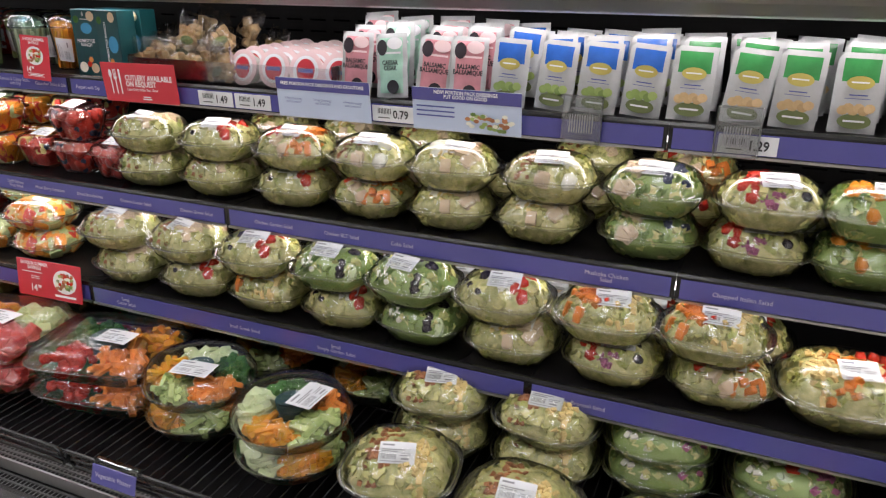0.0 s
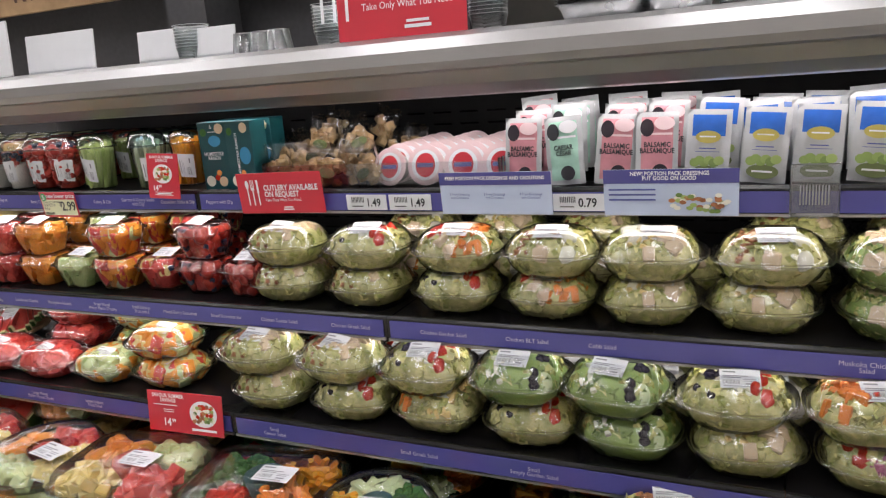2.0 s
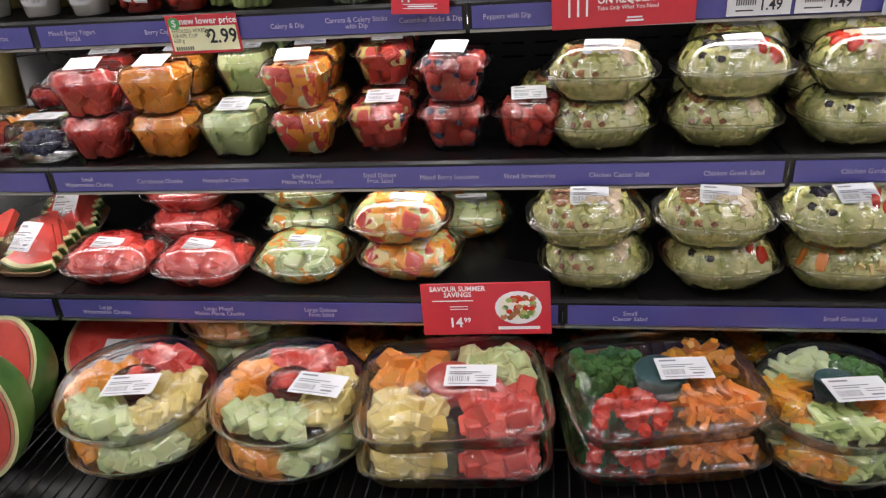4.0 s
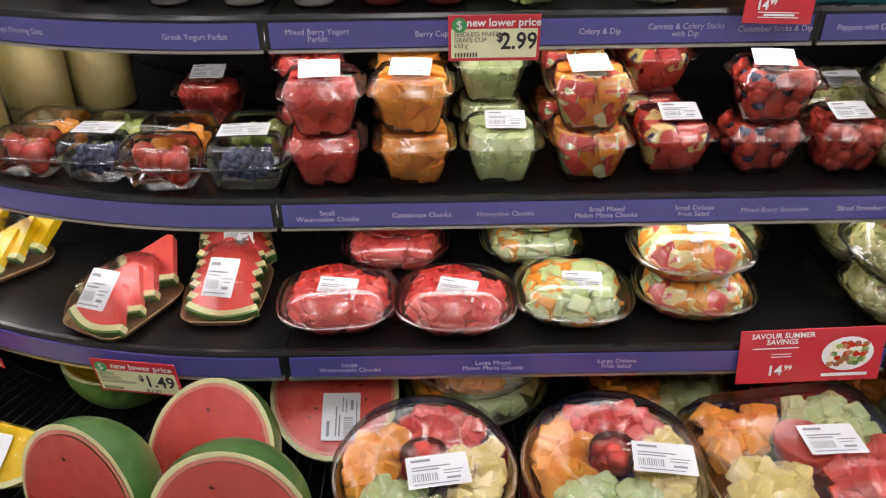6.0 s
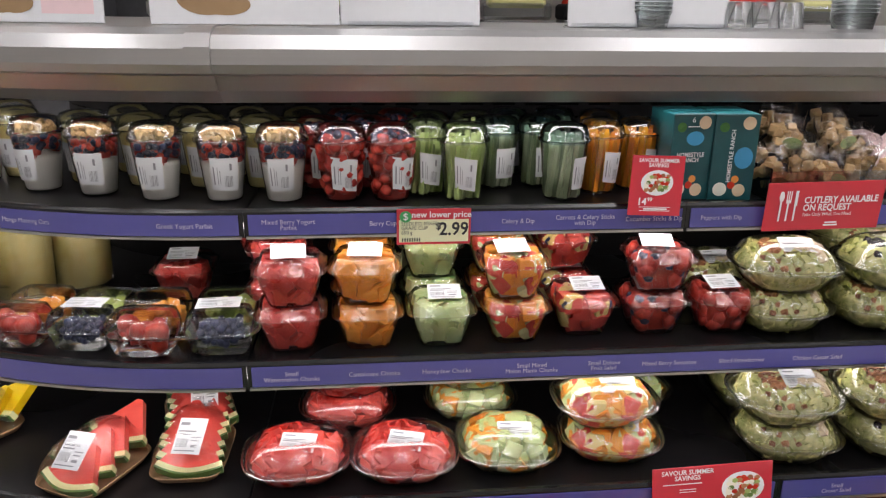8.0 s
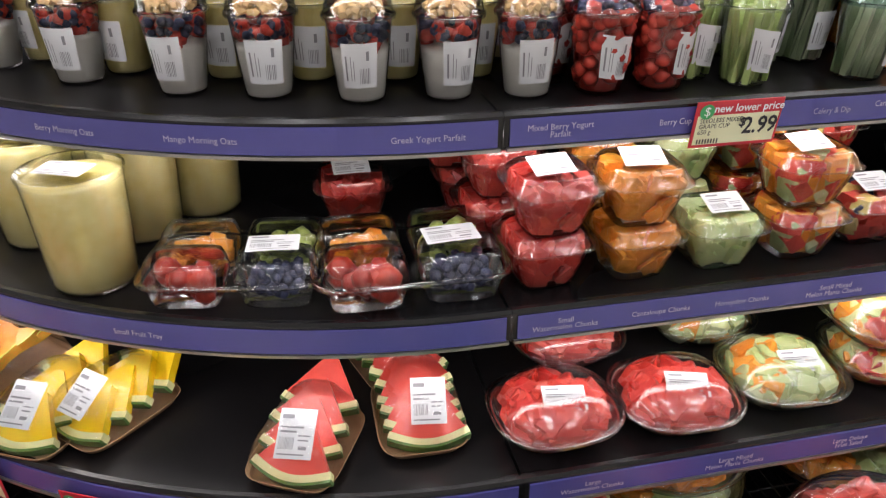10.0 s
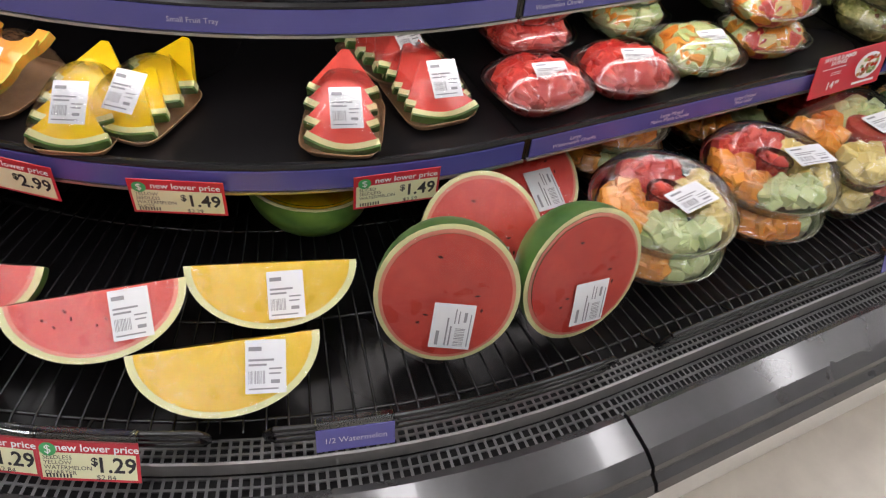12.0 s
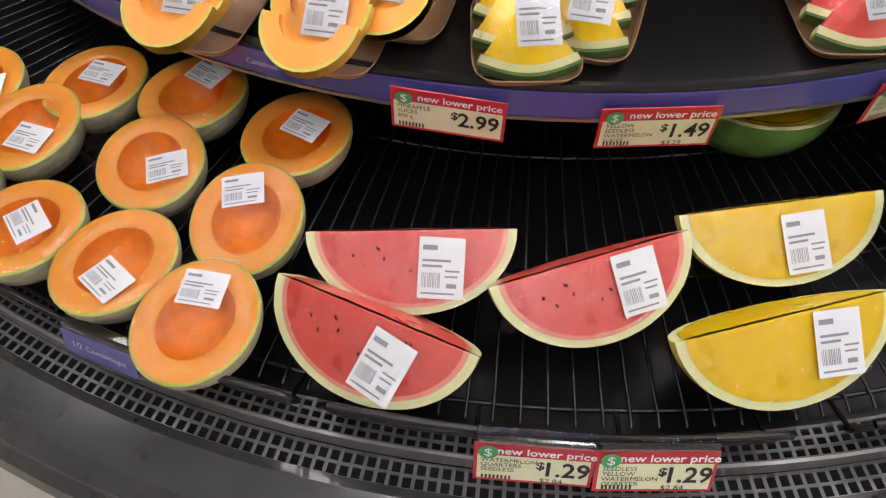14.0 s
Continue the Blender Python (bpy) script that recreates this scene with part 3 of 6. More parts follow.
for u, s in ((-0.93, "Pineapple Berry"), (-0.63, "Berry Morning Oats"), (-0.42, "Mango Morning Oats"), (-0.105, "Greek Yogurt Parfait"), (0.075, "Mixed Berry Yogurt\nParfait"), (0.235, "Berry Cup"), (0.47, "Celery & Dip"), (0.59, "Carrots & Celery Sticks\nwith Dip"), (0.715, "Cucumber Sticks & Dip"), (0.84, "Peppers with Dip")):
    wording(u, R3, Z3, s)
for u, s in ((-0.85, "Small Melon Tray"), (-0.52, "Small Fruit Tray"), (0.075, "Small\nWatermelon Chunks"), (0.215, "Cantaloupe Chunks"), (0.34, "Honeydew Chunks"), (0.49, "Small Mixed\nMelon Mania Chunks"), (0.62, "Small Deluxe\nFruit Salad"), (0.74, "Mixed Berry Sensation"), (0.875, "Sliced Strawberries"), (1.02, "Chicken Caesar Salad"), (1.2, "Chicken Greek Salad"), (1.41, "Chicken Garden Salad"), (1.58, "Chicken BLT Salad"), (1.72, "Cobb Salad"), (2.13, "Muskoka Chicken\nSalad"), (2.36, "Chopped Italian Salad")):
    wording(u, R2, Z2, s)
for u, s in ((-1.02, "Cantaloupe Slices"), (0.10, "Large\nWatermelon Chunks"), (0.32, "Large Mixed\nMelon Mania Chunks"), (0.51, "Large Deluxe\nFruit Salad"), (1.04, "Small\nCaesar Salad"), (1.38, "Small Greek Salad"), (1.61, "Small\nSimply Garden Salad"), (2.12, "Large Broccoli Salad")):
    wording(u, R1, Z1, s)


# ---- packs ----
PACK_E = 2.7


def bowl_rings(w, d, h, rim):
    return [(w * 0.33, d * 0.33, 0.002), (w * 0.36, d * 0.36, 0.006), (w * 0.43, d * 0.43, rim * 0.45), (w * 0.475, d * 0.475, rim * 0.85), (w * 0.49, d * 0.49, rim)]


def dome_rings(w, d, h, rim):
    return [(w * 0.49, d * 0.49, rim + 0.003), (w * 0.475, d * 0.475, rim + 0.008), (w * 0.455, d * 0.455, rim + (h - rim) * 0.36), (w * 0.41, d * 0.405, rim + (h - rim) * 0.64), (w * 0.345, d * 0.33, rim + (h - rim) * 0.84), (w * 0.26, d * 0.24, rim + (h - rim) * 0.96), (w * 0.17, d * 0.15, h)]


def shell(r, w, d, h, rim, e=PACK_E):
    """Clear tub and domed lid with a rim flange."""
    tub = loft("tub", bowl_rings(w, d, h, rim) + [(w * 0.53, d * 0.53, rim + 0.001), (w * 0.53, d * 0.53, rim - 0.002)], M["plastic"], r, "clear plastic tub", e=e, top=False, n=32)
    lid = loft("lid", [(w * 0.53, d * 0.53, rim - 0.001), (w * 0.535, d * 0.535, rim + 0.004), (w * 0.5, d * 0.5, rim + 0.005)] + dome_rings(w, d, h, rim), M["plastic"], r, "clear domed plastic lid", e=e, bottom=False, n=32)
    return tub, lid


def filling(name, w, d, h, rim, material, r, k=0.93, e=PACK_E, top=0.93, bumpy=0.06, seed=1):
    rg = random.Random(seed)
    rings = [(a * k, b * k, 0.004 + z * top) for a, b, z in bowl_rings(w, d, h, rim) + dome_rings(w, d, h, rim)[1:]]
    ob = loft(name, rings + [(rings[-1][0] * 0.5, rings[-1][1] * 0.5, rings[-1][2] + 0.001)], material, r, e=e, n=32)
    for v in ob.data.vertices:
        f = 1 + bumpy * noise.noise(v.co * 45 + Vector((seed, 0, 0)))
        v.co.x *= f
        v.co.y *= f
    return rings


TOPPING = {
    "tomato": (ICO, 7, 0.016, "tomato"), "chicken": (CUBE, 14, 0.027, "chicken"), "olive": (ICO, 12, 0.011, "olive"), "bacon": (CUBE, 60, 0.010, "bacon"),
    "cheese": (CUBE, 40, 0.010, "cheese"), "carrot": (CUBE, 34, 0.013, "carrot"), "egg": (ICO, 4, 0.02, "egg_white"), "onion": (CUBE, 16, 0.011, "onion"),
    "crouton": (CUBE, 12, 0.016, "crouton"), "mandarin": (ICO, 9, 0.016, "pepper_y"), "feta": (CUBE, 24, 0.012, "egg_white"), "berry": (ICO, 9, 0.011, "blueberry"),
}


def salad_bowl(kind, greens, tops, w=0.186, d=0.166, h=0.092, rim=0.046, label_turn=0.0, seed=1, paper=True):
    rg = random.Random(seed)
    r = root("salad_bowl", kind, "packed salad", "packed salads in clear bowls")
    shell(r, w, d, h, rim)
    hull = bowl_rings(w, d, h, rim) + dome_rings(w, d, h, rim)
    mass = "salad_mass" if greens != "greens" else "greens"
    rings = filling("shredded_greens", w, d, h, rim, M[mass], r, 0.9, top=0.84, seed=seed, bumpy=0.12)
    leaves = heap("leaves", LEAF, 120, 0.022, rings, PACK_E, 0.012, h * 0.80, 0.955, M[greens], r, rg, top=0.35, hull=hull)
    heap("lettuce_leaves", LEAF, 130, 0.021, rings, PACK_E, 0.012, h * 0.80, 0.96, M["lettuce"], r, rg, top=0.25, hull=hull)
    for k, t in enumerate(tops):
        shape, n, s, m = TOPPING[t]
        cx = (k - (len(tops) - 1) / 2) * w * 0.5 / max(1, len(tops) - 0.4)
        bits = []
        for _ in range(n):
            x, y = cx + rg.gauss(0, w * 0.07), rg.gauss(-d * 0.08, d * 0.17)
            x, y = max(-w * 0.37, min(w * 0.37, x)), max(-d * 0.39, min(d * 0.36, y))
            q = max(abs(x) / (w * 0.43), abs(y) / (d * 0.43))
            z = h * 0.84 - max(0, q - 0.6) * h * 0.85
            size = (s * 2.0, s * 1.1, s * 0.8) if t in ("cheese", "carrot", "onion") else (s, s, s * 0.8)
            bits.append(stamp(shape, (x, y, z), size, rg))
        tv, tf = merge(bits)
        tagged(mesh_ob(t + "_topping", press(tv, hull, PACK_E, 0.97), tf, M[m], r, smooth=shape is ICO), kind="stuff")
    if "cuke" in kind or "cucumber" in kind:
        for i in range(5):
            a = bmesh.new()
            bmesh.ops.create_cone(a, cap_ends=True, segments=18, radius1=0.021, radius2=0.021, depth=0.005, matrix=pose(rg.uniform(-0.06, 0.05), -0.035 - 0.02 * rg.random(), h * 0.74 + rg.uniform(-0.02, 0), rg.uniform(20, 60), rg.uniform(-20, 20), 0))
            part("cucumber_slice", a, M["cuke"], r)
    if paper:
        label_on(r, 0.062, 0.042, (rg.uniform(-0.01, 0.014), -0.03, h * 0.965), 22, 0, label_turn)
    return r


def fruit_bowl(label, fills, w=0.185, d=0.165, h=0.078, rim=0.04, seed=1, size=0.036, paper=True):
    """fills: (material, share)."""
    rg = random.Random(seed)
    r = root("fruit_bowl", label, "packed fruit", "packed fruit bowls")
    shell(r, w, d, h, rim)
    hull = bowl_rings(w, d, h, rim) + dome_rings(w, d, h, rim)
    rings = filling("fruit_mass", w, d, h, rim, M[fills[0][0]], r, 0.76, seed=seed, top=0.72)
    for m, share in fills:
        shape = ICO if m in ("blueberry", "berry_red", "grape") else CUBE
        s = size * (0.3 if m == "blueberry" else 0.5 if m in ("berry_red", "grape") else 1.0)
        heap(m + "_chunk_fill", shape, int(64 * share * (2.2 if m == "blueberry" else 1)), s, rings, PACK_E, 0.016, h * 0.8, 1.05, M[m], r, rg, top=0.45, smooth=shape is ICO, hull=hull)
    if paper:
        label_on(r, 0.062, 0.042, (rg.uniform(0, 0.02), -0.026, h * 0.965), 16, 0, rg.uniform(-14, 8), "paper")
    return r


def fruit_cup(label, fills, w=0.122, h=0.088, seed=1, size=0.031, paper=True):
    """Square tapered tub with a shallow lid."""
    rg = random.Random(seed)
    e = 4.5
    r = root("fruit_tub", label, "packed fruit", "small packed fruit tubs")
    k = w / 2
    rings = [(k * 0.62, k * 0.62, 0.003), (k * 0.66, k * 0.66, 0.008), (k * 0.8, k * 0.8, h * 0.4), (k * 0.93, k * 0.93, h * 0.74)]
    loft("tub", rings + [(k, k, h * 0.76), (k * 1.05, k * 1.05, h * 0.77), (k * 1.05, k * 1.05, h * 0.755)], M["plastic"], r, "clear tapered plastic tub", e=e, top=False, n=32)
    loft("lid", [(k * 1.06, k * 1.06, h * 0.765), (k * 1.06, k * 1.06, h * 0.79), (k * 0.95, k * 0.95, h * 0.795), (k * 0.88, k * 0.88, h * 0.93), (k * 0.8, k * 0.8, h), (k * 0.7, k * 0.7, h * 0.995)], M["plastic"], r, "clear plastic lid", e=e, bottom=False, n=32)
    inner = [(a * 0.84, b * 0.84, z) for a, b, z in rings] + [(k * 0.68, k * 0.68, h * 0.84)]
    loft("fruit_mass", [(a * 0.84, b * 0.84, 0.004 + z * 0.9) for a, b, z in inner], M[fills[0][0]], r, e=e, n=24)
    for m, share in fills:
        shape = ICO if m in ("blueberry", "berry_red", "grape") else CUBE
        s = size * (0.3 if m == "blueberry" else 0.5 if m in ("berry_red", "grape") else 1.0)
        heap(m + "_chunk_fill", shape, int(58 * share * (2 if m == "blueberry" else 1)), s, inner, e, 0.012, h * 0.84, 1.0, M[m], r, rg, top=0.4, smooth=shape is ICO, hull=rings + [(k * 0.9, k * 0.9, h * 0.8), (k * 0.84, k * 0.84, h * 0.95)])
    if paper:
        label_on(r, 0.06, 0.042, (rg.uniform(-0.008, 0.01), -0.004, h + 0.0065), 17, 0, rg.uniform(-8, 8))
    return r


def stick_cup(label, kind, seed=1, lid="plastic"):
    """Round drink cup with a domed lid, filled with parfait, fruit or vegetable sticks."""
    rg = random.Random(seed)
    r = root("snack_cup", label, "snack cup", "clear snack cups on the top shelf")
    rings = [(0.030, 0.030, 0.002), (0.032, 0.032, 0.006), (0.0385, 0.0385, 0.06), (0.0435, 0.0435, 0.108)]
    loft("cup", rings + [(0.0455, 0.0455, 0.111), (0.0455, 0.0455, 0.108)], M["plastic"], r, "clear plastic cup", top=False, n=26)
    loft("lid", [(0.0475, 0.0475, 0.106), (0.048, 0.048, 0.113), (0.0455, 0.0455, 0.115), (0.044, 0.044, 0.124), (0.038, 0.038, 0.136), (0.028, 0.028, 0.1395)], M[lid], r, "clear domed lid", bottom=False, n=26)
    b = bmesh.new()
    bmesh.ops.create_cone(b, cap_ends=False, segments=26, radius1=0.0478, radius2=0.0485, depth=0.004, matrix=Matrix.Translation((0, 0, 0.1085)))
    part("lid_rim", b, M["acrylic"], r, smooth=True)
    inner = [(a * 0.95, c * 0.95, z + 0.002) for a, c, z in rings]
    if kind == "parfait":
        top = 0.07
        loft("yogurt", [i for i in inner if i[2] < top] + [(0.037, 0.037, top), (0.02, 0.02, top + 0.003)], M["yogurt"], r, n=26)
        heap("berries", ICO, 34, 0.0105, [(0.030, 0.030, 0.05), (0.040, 0.040, 0.11)], 2, 0.068, 0.1, 0.84, M["berry_red"], r, rg, smooth=True, top=0.2)
        heap("blueberries", ICO, 34, 0.0075, [(0.031, 0.031, 0.05), (0.041, 0.041, 0.11)], 2, 0.078, 0.104, 0.88, M["blueberry"], r, rg, smooth=True, top=0.2)
        heap("granola", CUBE, 120, 0.008, [(0.036, 0.036, 0.1), (0.034, 0.034, 0.13)], 2, 0.112, 0.126, 0.9, M["granola"], r, rg, fill=True)
    elif kind == "oats":
        loft("oats", inner + [(0.03, 0.03, 0.113)], M["pine_juice"], r, n=26)
    elif kind == "berries":
        loft("berry_mass", [(a * 0.85, c * 0.85, z) for a, c, z in inner], M["berry_red"], r, n=22)
        heap("strawberry_fill", ICO, 90, 0.0125, inner, 2, 0.012, 0.114, 0.84, M["berry_red"], r, rg, smooth=True, top=0.25)
        heap("blueberries", ICO, 44, 0.0075, [(0.03, 0.03, 0.0), (0.042, 0.042, 0.12)], 2, 0.10, 0.122, 0.8, M["blueberry"], r, rg, smooth=True, fill=True)
    else:
        lists = []
        for i in range(34):
            t = rg.uniform(0, 6.28)
            q = 0.031 * math.sqrt(rg.uniform(0.25, 1))
            x, y = q * math.cos(t), q * math.sin(t)
            hh = rg.uniform(0.092, 0.118)
            m = pose(x * 0.95, y * 0.95, 0.006 + hh / 2, rg.uniform(-5, 5) - y * 190, rg.uniform(-5, 5) + x * 190, rg.uniform(0, 90)) @ Matrix.Diagonal((0.0115, 0.010, hh, 1))
            lists.append(([m @ p for p in CUBE[0]], CUBE[1]))
        tagged(mesh_ob("vegetable_stick_fill", *merge(lists), M[kind], r), kind="stuff")
    lab = []
    n, a0, a1 = 8, math.radians(-118 + rg.uniform(-14, 14)), math.radians(-52 + rg.uniform(-14, 14))
    skew = rg.uniform(-0.008, 0.008)
    v = []
    for i in range(n + 1):
        a = a0 + (a1 - a0) * i / n
        for z in (0.024, 0.082):
            q = 0.0335 + 0.0095 * (z - 0.006) / 0.1 + 0.0012
            v.append((q * math.cos(a), q * math.sin(a), z + skew * (i / n - 0.5)))
    f = [(2 * i, 2 * i + 2, 2 * i + 3, 2 * i + 1) for i in range(n)]
    lb = mesh_ob("price_label", v, f, M["paper"], r, "white printed scale label", smooth=True)
    bars, fr = [], []
    for i, (z0, z1, s0, s1) in enumerate([(0.034, 0.066, 0.10, 0.15), (0.034, 0.066, 0.25, 0.27), (0.034, 0.06, 0.33, 0.35)] + [(0.030, 0.050, 0.5 + 0.045 * k, 0.512 + 0.045 * k + 0.006 * (k % 3)) for k in range(7)] + [(0.060, 0.072, 0.68, 0.76)]):
        o = len(bars)
        for s_, z in ((s0, z0), (s1, z0), (s1, z1), (s0, z1)):
            a = a0 + (a1 - a0) * s_
            q = 0.0335 + 0.0095 * (z - 0.006) / 0.1 + 0.0018
            bars.append((q * math.cos(a), q * math.sin(a), z + skew * (s_ - 0.5)))
        fr.append((o, o + 1, o + 2, o + 3))
    mesh_ob("print", bars, fr, M["grey_ink"], lb)
    return r


def jar(seed=1):
    r = root("pineapple_jar", "tall clear tub packed with pale yellow pineapple", "fruit tub", "tubs of pineapple")
    loft("tub", [(0.056, 0.056, 0.002), (0.058, 0.058, 0.006), (0.066, 0.066, 0.165), (0.067, 0.067, 0.168)], M["plastic"], r, "clear plastic tub", top=False, n=32)
    loft("pineapple", [(0.053, 0.053, 0.004), (0.0555, 0.0555, 0.01), (0.063, 0.063, 0.158), (0.05, 0.05, 0.161)], M["pine_juice"], r, n=32)
    loft("lid", [(0.068, 0.068, 0.16), (0.069, 0.069, 0.17), (0.066, 0.066, 0.172), (0.06, 0.06, 0.169)], M["plastic"], r, "clear flat lid", bottom=False, n=32)
    label_on(r, 0.07, 0.045, (0, -0.01, 0.1735), 0, 0, 8)
    return r


def fruit_tray(seed=1):
    """Hinged tray with four lidded wells of berries and grapes."""
    rg = random.Random(seed)
    r = root("fruit_tray", "clear hinged tray of strawberries, blueberries and grapes", "packed fruit", "small fruit trays")
    wells = ((-0.056, -0.038, "berry_red"), (0.056, -0.038, "blueberry"), (-0.056, 0.038, "cant"), (0.056, 0.038, "grape"))
    for x, y, m in wells:
        t = loft("well", [(0.04, 0.028, 0.002, 5), (0.043, 0.03, 0.008, 5), (0.05, 0.034, 0.034, 5)], M["plastic"], r, e=5, top=False, n=24)
        t.location = (x, y, 0)
        l = loft("lid_dome", [(0.051, 0.035, 0.037, 5), (0.049, 0.033, 0.05, 5), (0.045, 0.030, 0.062, 5), (0.042, 0.027, 0.0625, 5)], M["plastic"], r, e=5, bottom=False, n=24)
        l.location = (x, y, 0)
        bits = []
        n, s = {"berry_red": (26, 0.015), "blueberry": (80, 0.0075), "cant": (22, 0.02), "grape": (30, 0.0125)}[m]
        for i in range(n):
            bits.append(stamp(CUBE if m == "cant" else ICO, (x + rg.uniform(-0.030, 0.030), y + rg.uniform(-0.018, 0.018), rg.uniform(0.014, 0.042)), (s, s, s), rg))
        tagged(mesh_ob(m + "_fill", *merge(bits), M[m], r, smooth=m != "cant"), kind="stuff")
    loft("tray_rim", [(0.11, 0.072, 0.033, 6), (0.118, 0.08, 0.034, 6), (0.118, 0.08, 0.037, 6), (0.11, 0.072, 0.038, 6)], M["acrylic"], r, e=6, bottom=False, top=False, n=36)
    label_on(r, 0.066, 0.042, (0.05, -0.012, 0.0645), 0, 0, 4)
    return r


def platter(seed=1, veg=False, d=0.265, tall=0.07, second=False):
    """Round party tray with wedges of fruit round a middle cup."""
    rg = random.Random(seed)
    label = "round clear tray of cut vegetables with dip" if veg else "round clear tray of cut melon, pineapple and berries"
    r = root("party_platter", label, "party tray", "round party trays on the deck")
    k = d / 2
    loft("tray", [(k * 0.8, k * 0.8, 0.002), (k * 0.86, k * 0.86, 0.006), (k * 0.95, k * 0.95, 0.032), (k * 1.0, k * 1.0, 0.034), (k, k, 0.031)], M["plastic"], r, "clear plastic tray", top=False, n=48)
    loft("lid", [(k * 1.01, k * 1.01, 0.033), (k * 1.015, k * 1.015, 0.038), (k * 0.97, k * 0.97, 0.040), (k * 0.94, k * 0.94, 0.056), (k * 0.86, k * 0.86, tall), (k * 0.80, k * 0.80, tall + 0.001), (k * 0.3, k * 0.3, tall), (k * 0.27, k * 0.27, tall - 0.006)], M["plastic"], r, "clear domed lid", bottom=False, n=48)
    seq = ["celery", "carrot", "broccoli", "cuke", "pepper_y"] if veg else ["pine", "melon_red", "cant", "honeydew"]
    span = 6.2832 / len(seq)
    off = rg.uniform(0, 6.28) if veg else math.radians(-65)
    for i, m in enumerate(seq):
        bits = []
        for _ in range(46 if m != "broccoli" else 110):
            a = off + span * (i + rg.uniform(0.06, 0.94))
            q = k * math.sqrt(rg.uniform(0.13, 0.6))
            s = 0.03
            size = (0.045, 0.011, 0.011) if m in ("celery", "carrot", "pepper_y") else (0.032, 0.032, 0.007) if m == "cuke" else (0.013,) * 3 if m == "broccoli" else (s, s, s * 0.8)
            bits.append(stamp(ICO if m == "broccoli" else CUBE, (q * math.cos(a), q * math.sin(a), rg.uniform(0.022, tall - 0.024)), size, rg, tilt=0.5 if veg else 1.2))
        tv, tf = merge(bits)
        hull = [(k * 0.84, k * 0.84, 0.004), (k * 0.95, k * 0.95, 0.034), (k * 0.93, k * 0.93, 0.056), (k * 0.86, k * 0.86, tall - 0.001)]
        tagged(mesh_ob(m + "_wedge", press(tv, hull, 2.0), tf, M[m], r), kind="stuff")
    loft("middle_cup", [(k * 0.22, k * 0.22, 0.03), (k * 0.27, k * 0.27, tall - 0.008), (k * 0.25, k * 0.25, tall - 0.008)], M["plastic" if not veg else "dip"], r, top=veg, n=24)
    if not veg:
        heap("strawberry_fill", ICO, 16, 0.018, [(k * 0.2, k * 0.2, 0.03), (k * 0.22, k * 0.22, tall)], 2, 0.035, tall - 0.016, 0.8, M["berry_red"], r, rg, smooth=True, fill=True)
    label_on(r, 0.085, 0.055, (k * 0.42 * (1 if second else 0.35), -k * 0.28, tall + 0.003), 0, 0, -18 if second else 8)
    return r


def big_tray(veg=False, seed=1):
    rg = random.Random(seed)
    label = "large clear tray of broccoli, peppers and dip" if veg else "large clear tray of melon, pineapple and strawberries"
    r = root("party_tray", label, "party tray", "large rectangular party trays")
    W, D = 0.15, 0.115
    loft("tray", [(W * 0.88, D * 0.88, 0.002, 6), (W * 0.92, D * 0.92, 0.006, 6), (W * 0.97, D * 0.97, 0.034, 6), (W * 1.03, D * 1.03, 0.036, 6), (W * 1.03, D * 1.03, 0.033, 6)], M["plastic"], r, "clear plastic tray", e=6, top=False, n=40)
    loft("lid", [(W * 1.03, D * 1.03, 0.035, 6), (W * 1.03, D * 1.03, 0.041, 6), (W * 0.97, D * 0.97, 0.042, 6), (W * 0.94, D * 0.94, 0.064, 6), (W * 0.9, D * 0.9, 0.07, 6), (W * 0.4, D * 0.4, 0.071, 6)], M["plastic"], r, "clear raised lid", e=6, bottom=False, n=40)
    cells = (("broccoli", -1, 1), ("pepper_y", 1, 1), ("tomato", -1, -1), ("carrot", 1, -1)) if veg else (("cant", -1, 1), ("honeydew", 1, 1), ("pine", -1, -1), ("melon_red", 1, -1))
    for m, sx, sy in cells:
        bits = []
        for _ in range(120 if m == "broccoli" else 42):
            x, y = sx * rg.uniform(0.02, W * 0.78), sy * rg.uniform(0.015, D * 0.76)
            size = (0.05, 0.012, 0.012) if m in ("pepper_y", "carrot") else (0.013,) * 3 if m in ("broccoli", "tomato") else (0.032, 0.032, 0.026)
            bits.append(stamp(ICO if m in ("broccoli", "tomato") else CUBE, (x, y, rg.uniform(0.02, 0.05)), size, rg, tilt=1.0))
        tv, tf = merge(bits)
        hull = [(W * 0.9, D * 0.9, 0.004), (W * 0.97, D * 0.97, 0.036), (W * 0.94, D * 0.94, 0.062), (W * 0.9, D * 0.9, 0.069)]
        tagged(mesh_ob(m + "_fill", press(tv, hull, 6.0), tf, M[m], r), kind="stuff")
    loft("dip_cup", [(0.034, 0.034, 0.03), (0.042, 0.042, 0.064), (0.038, 0.038, 0.066)], M["dip" if veg else "berry_red"], r, n=24)
    label_on(r, 0.08, 0.055, (0.03, -0.012, 0.0735), 0, 0, -6)
    return r


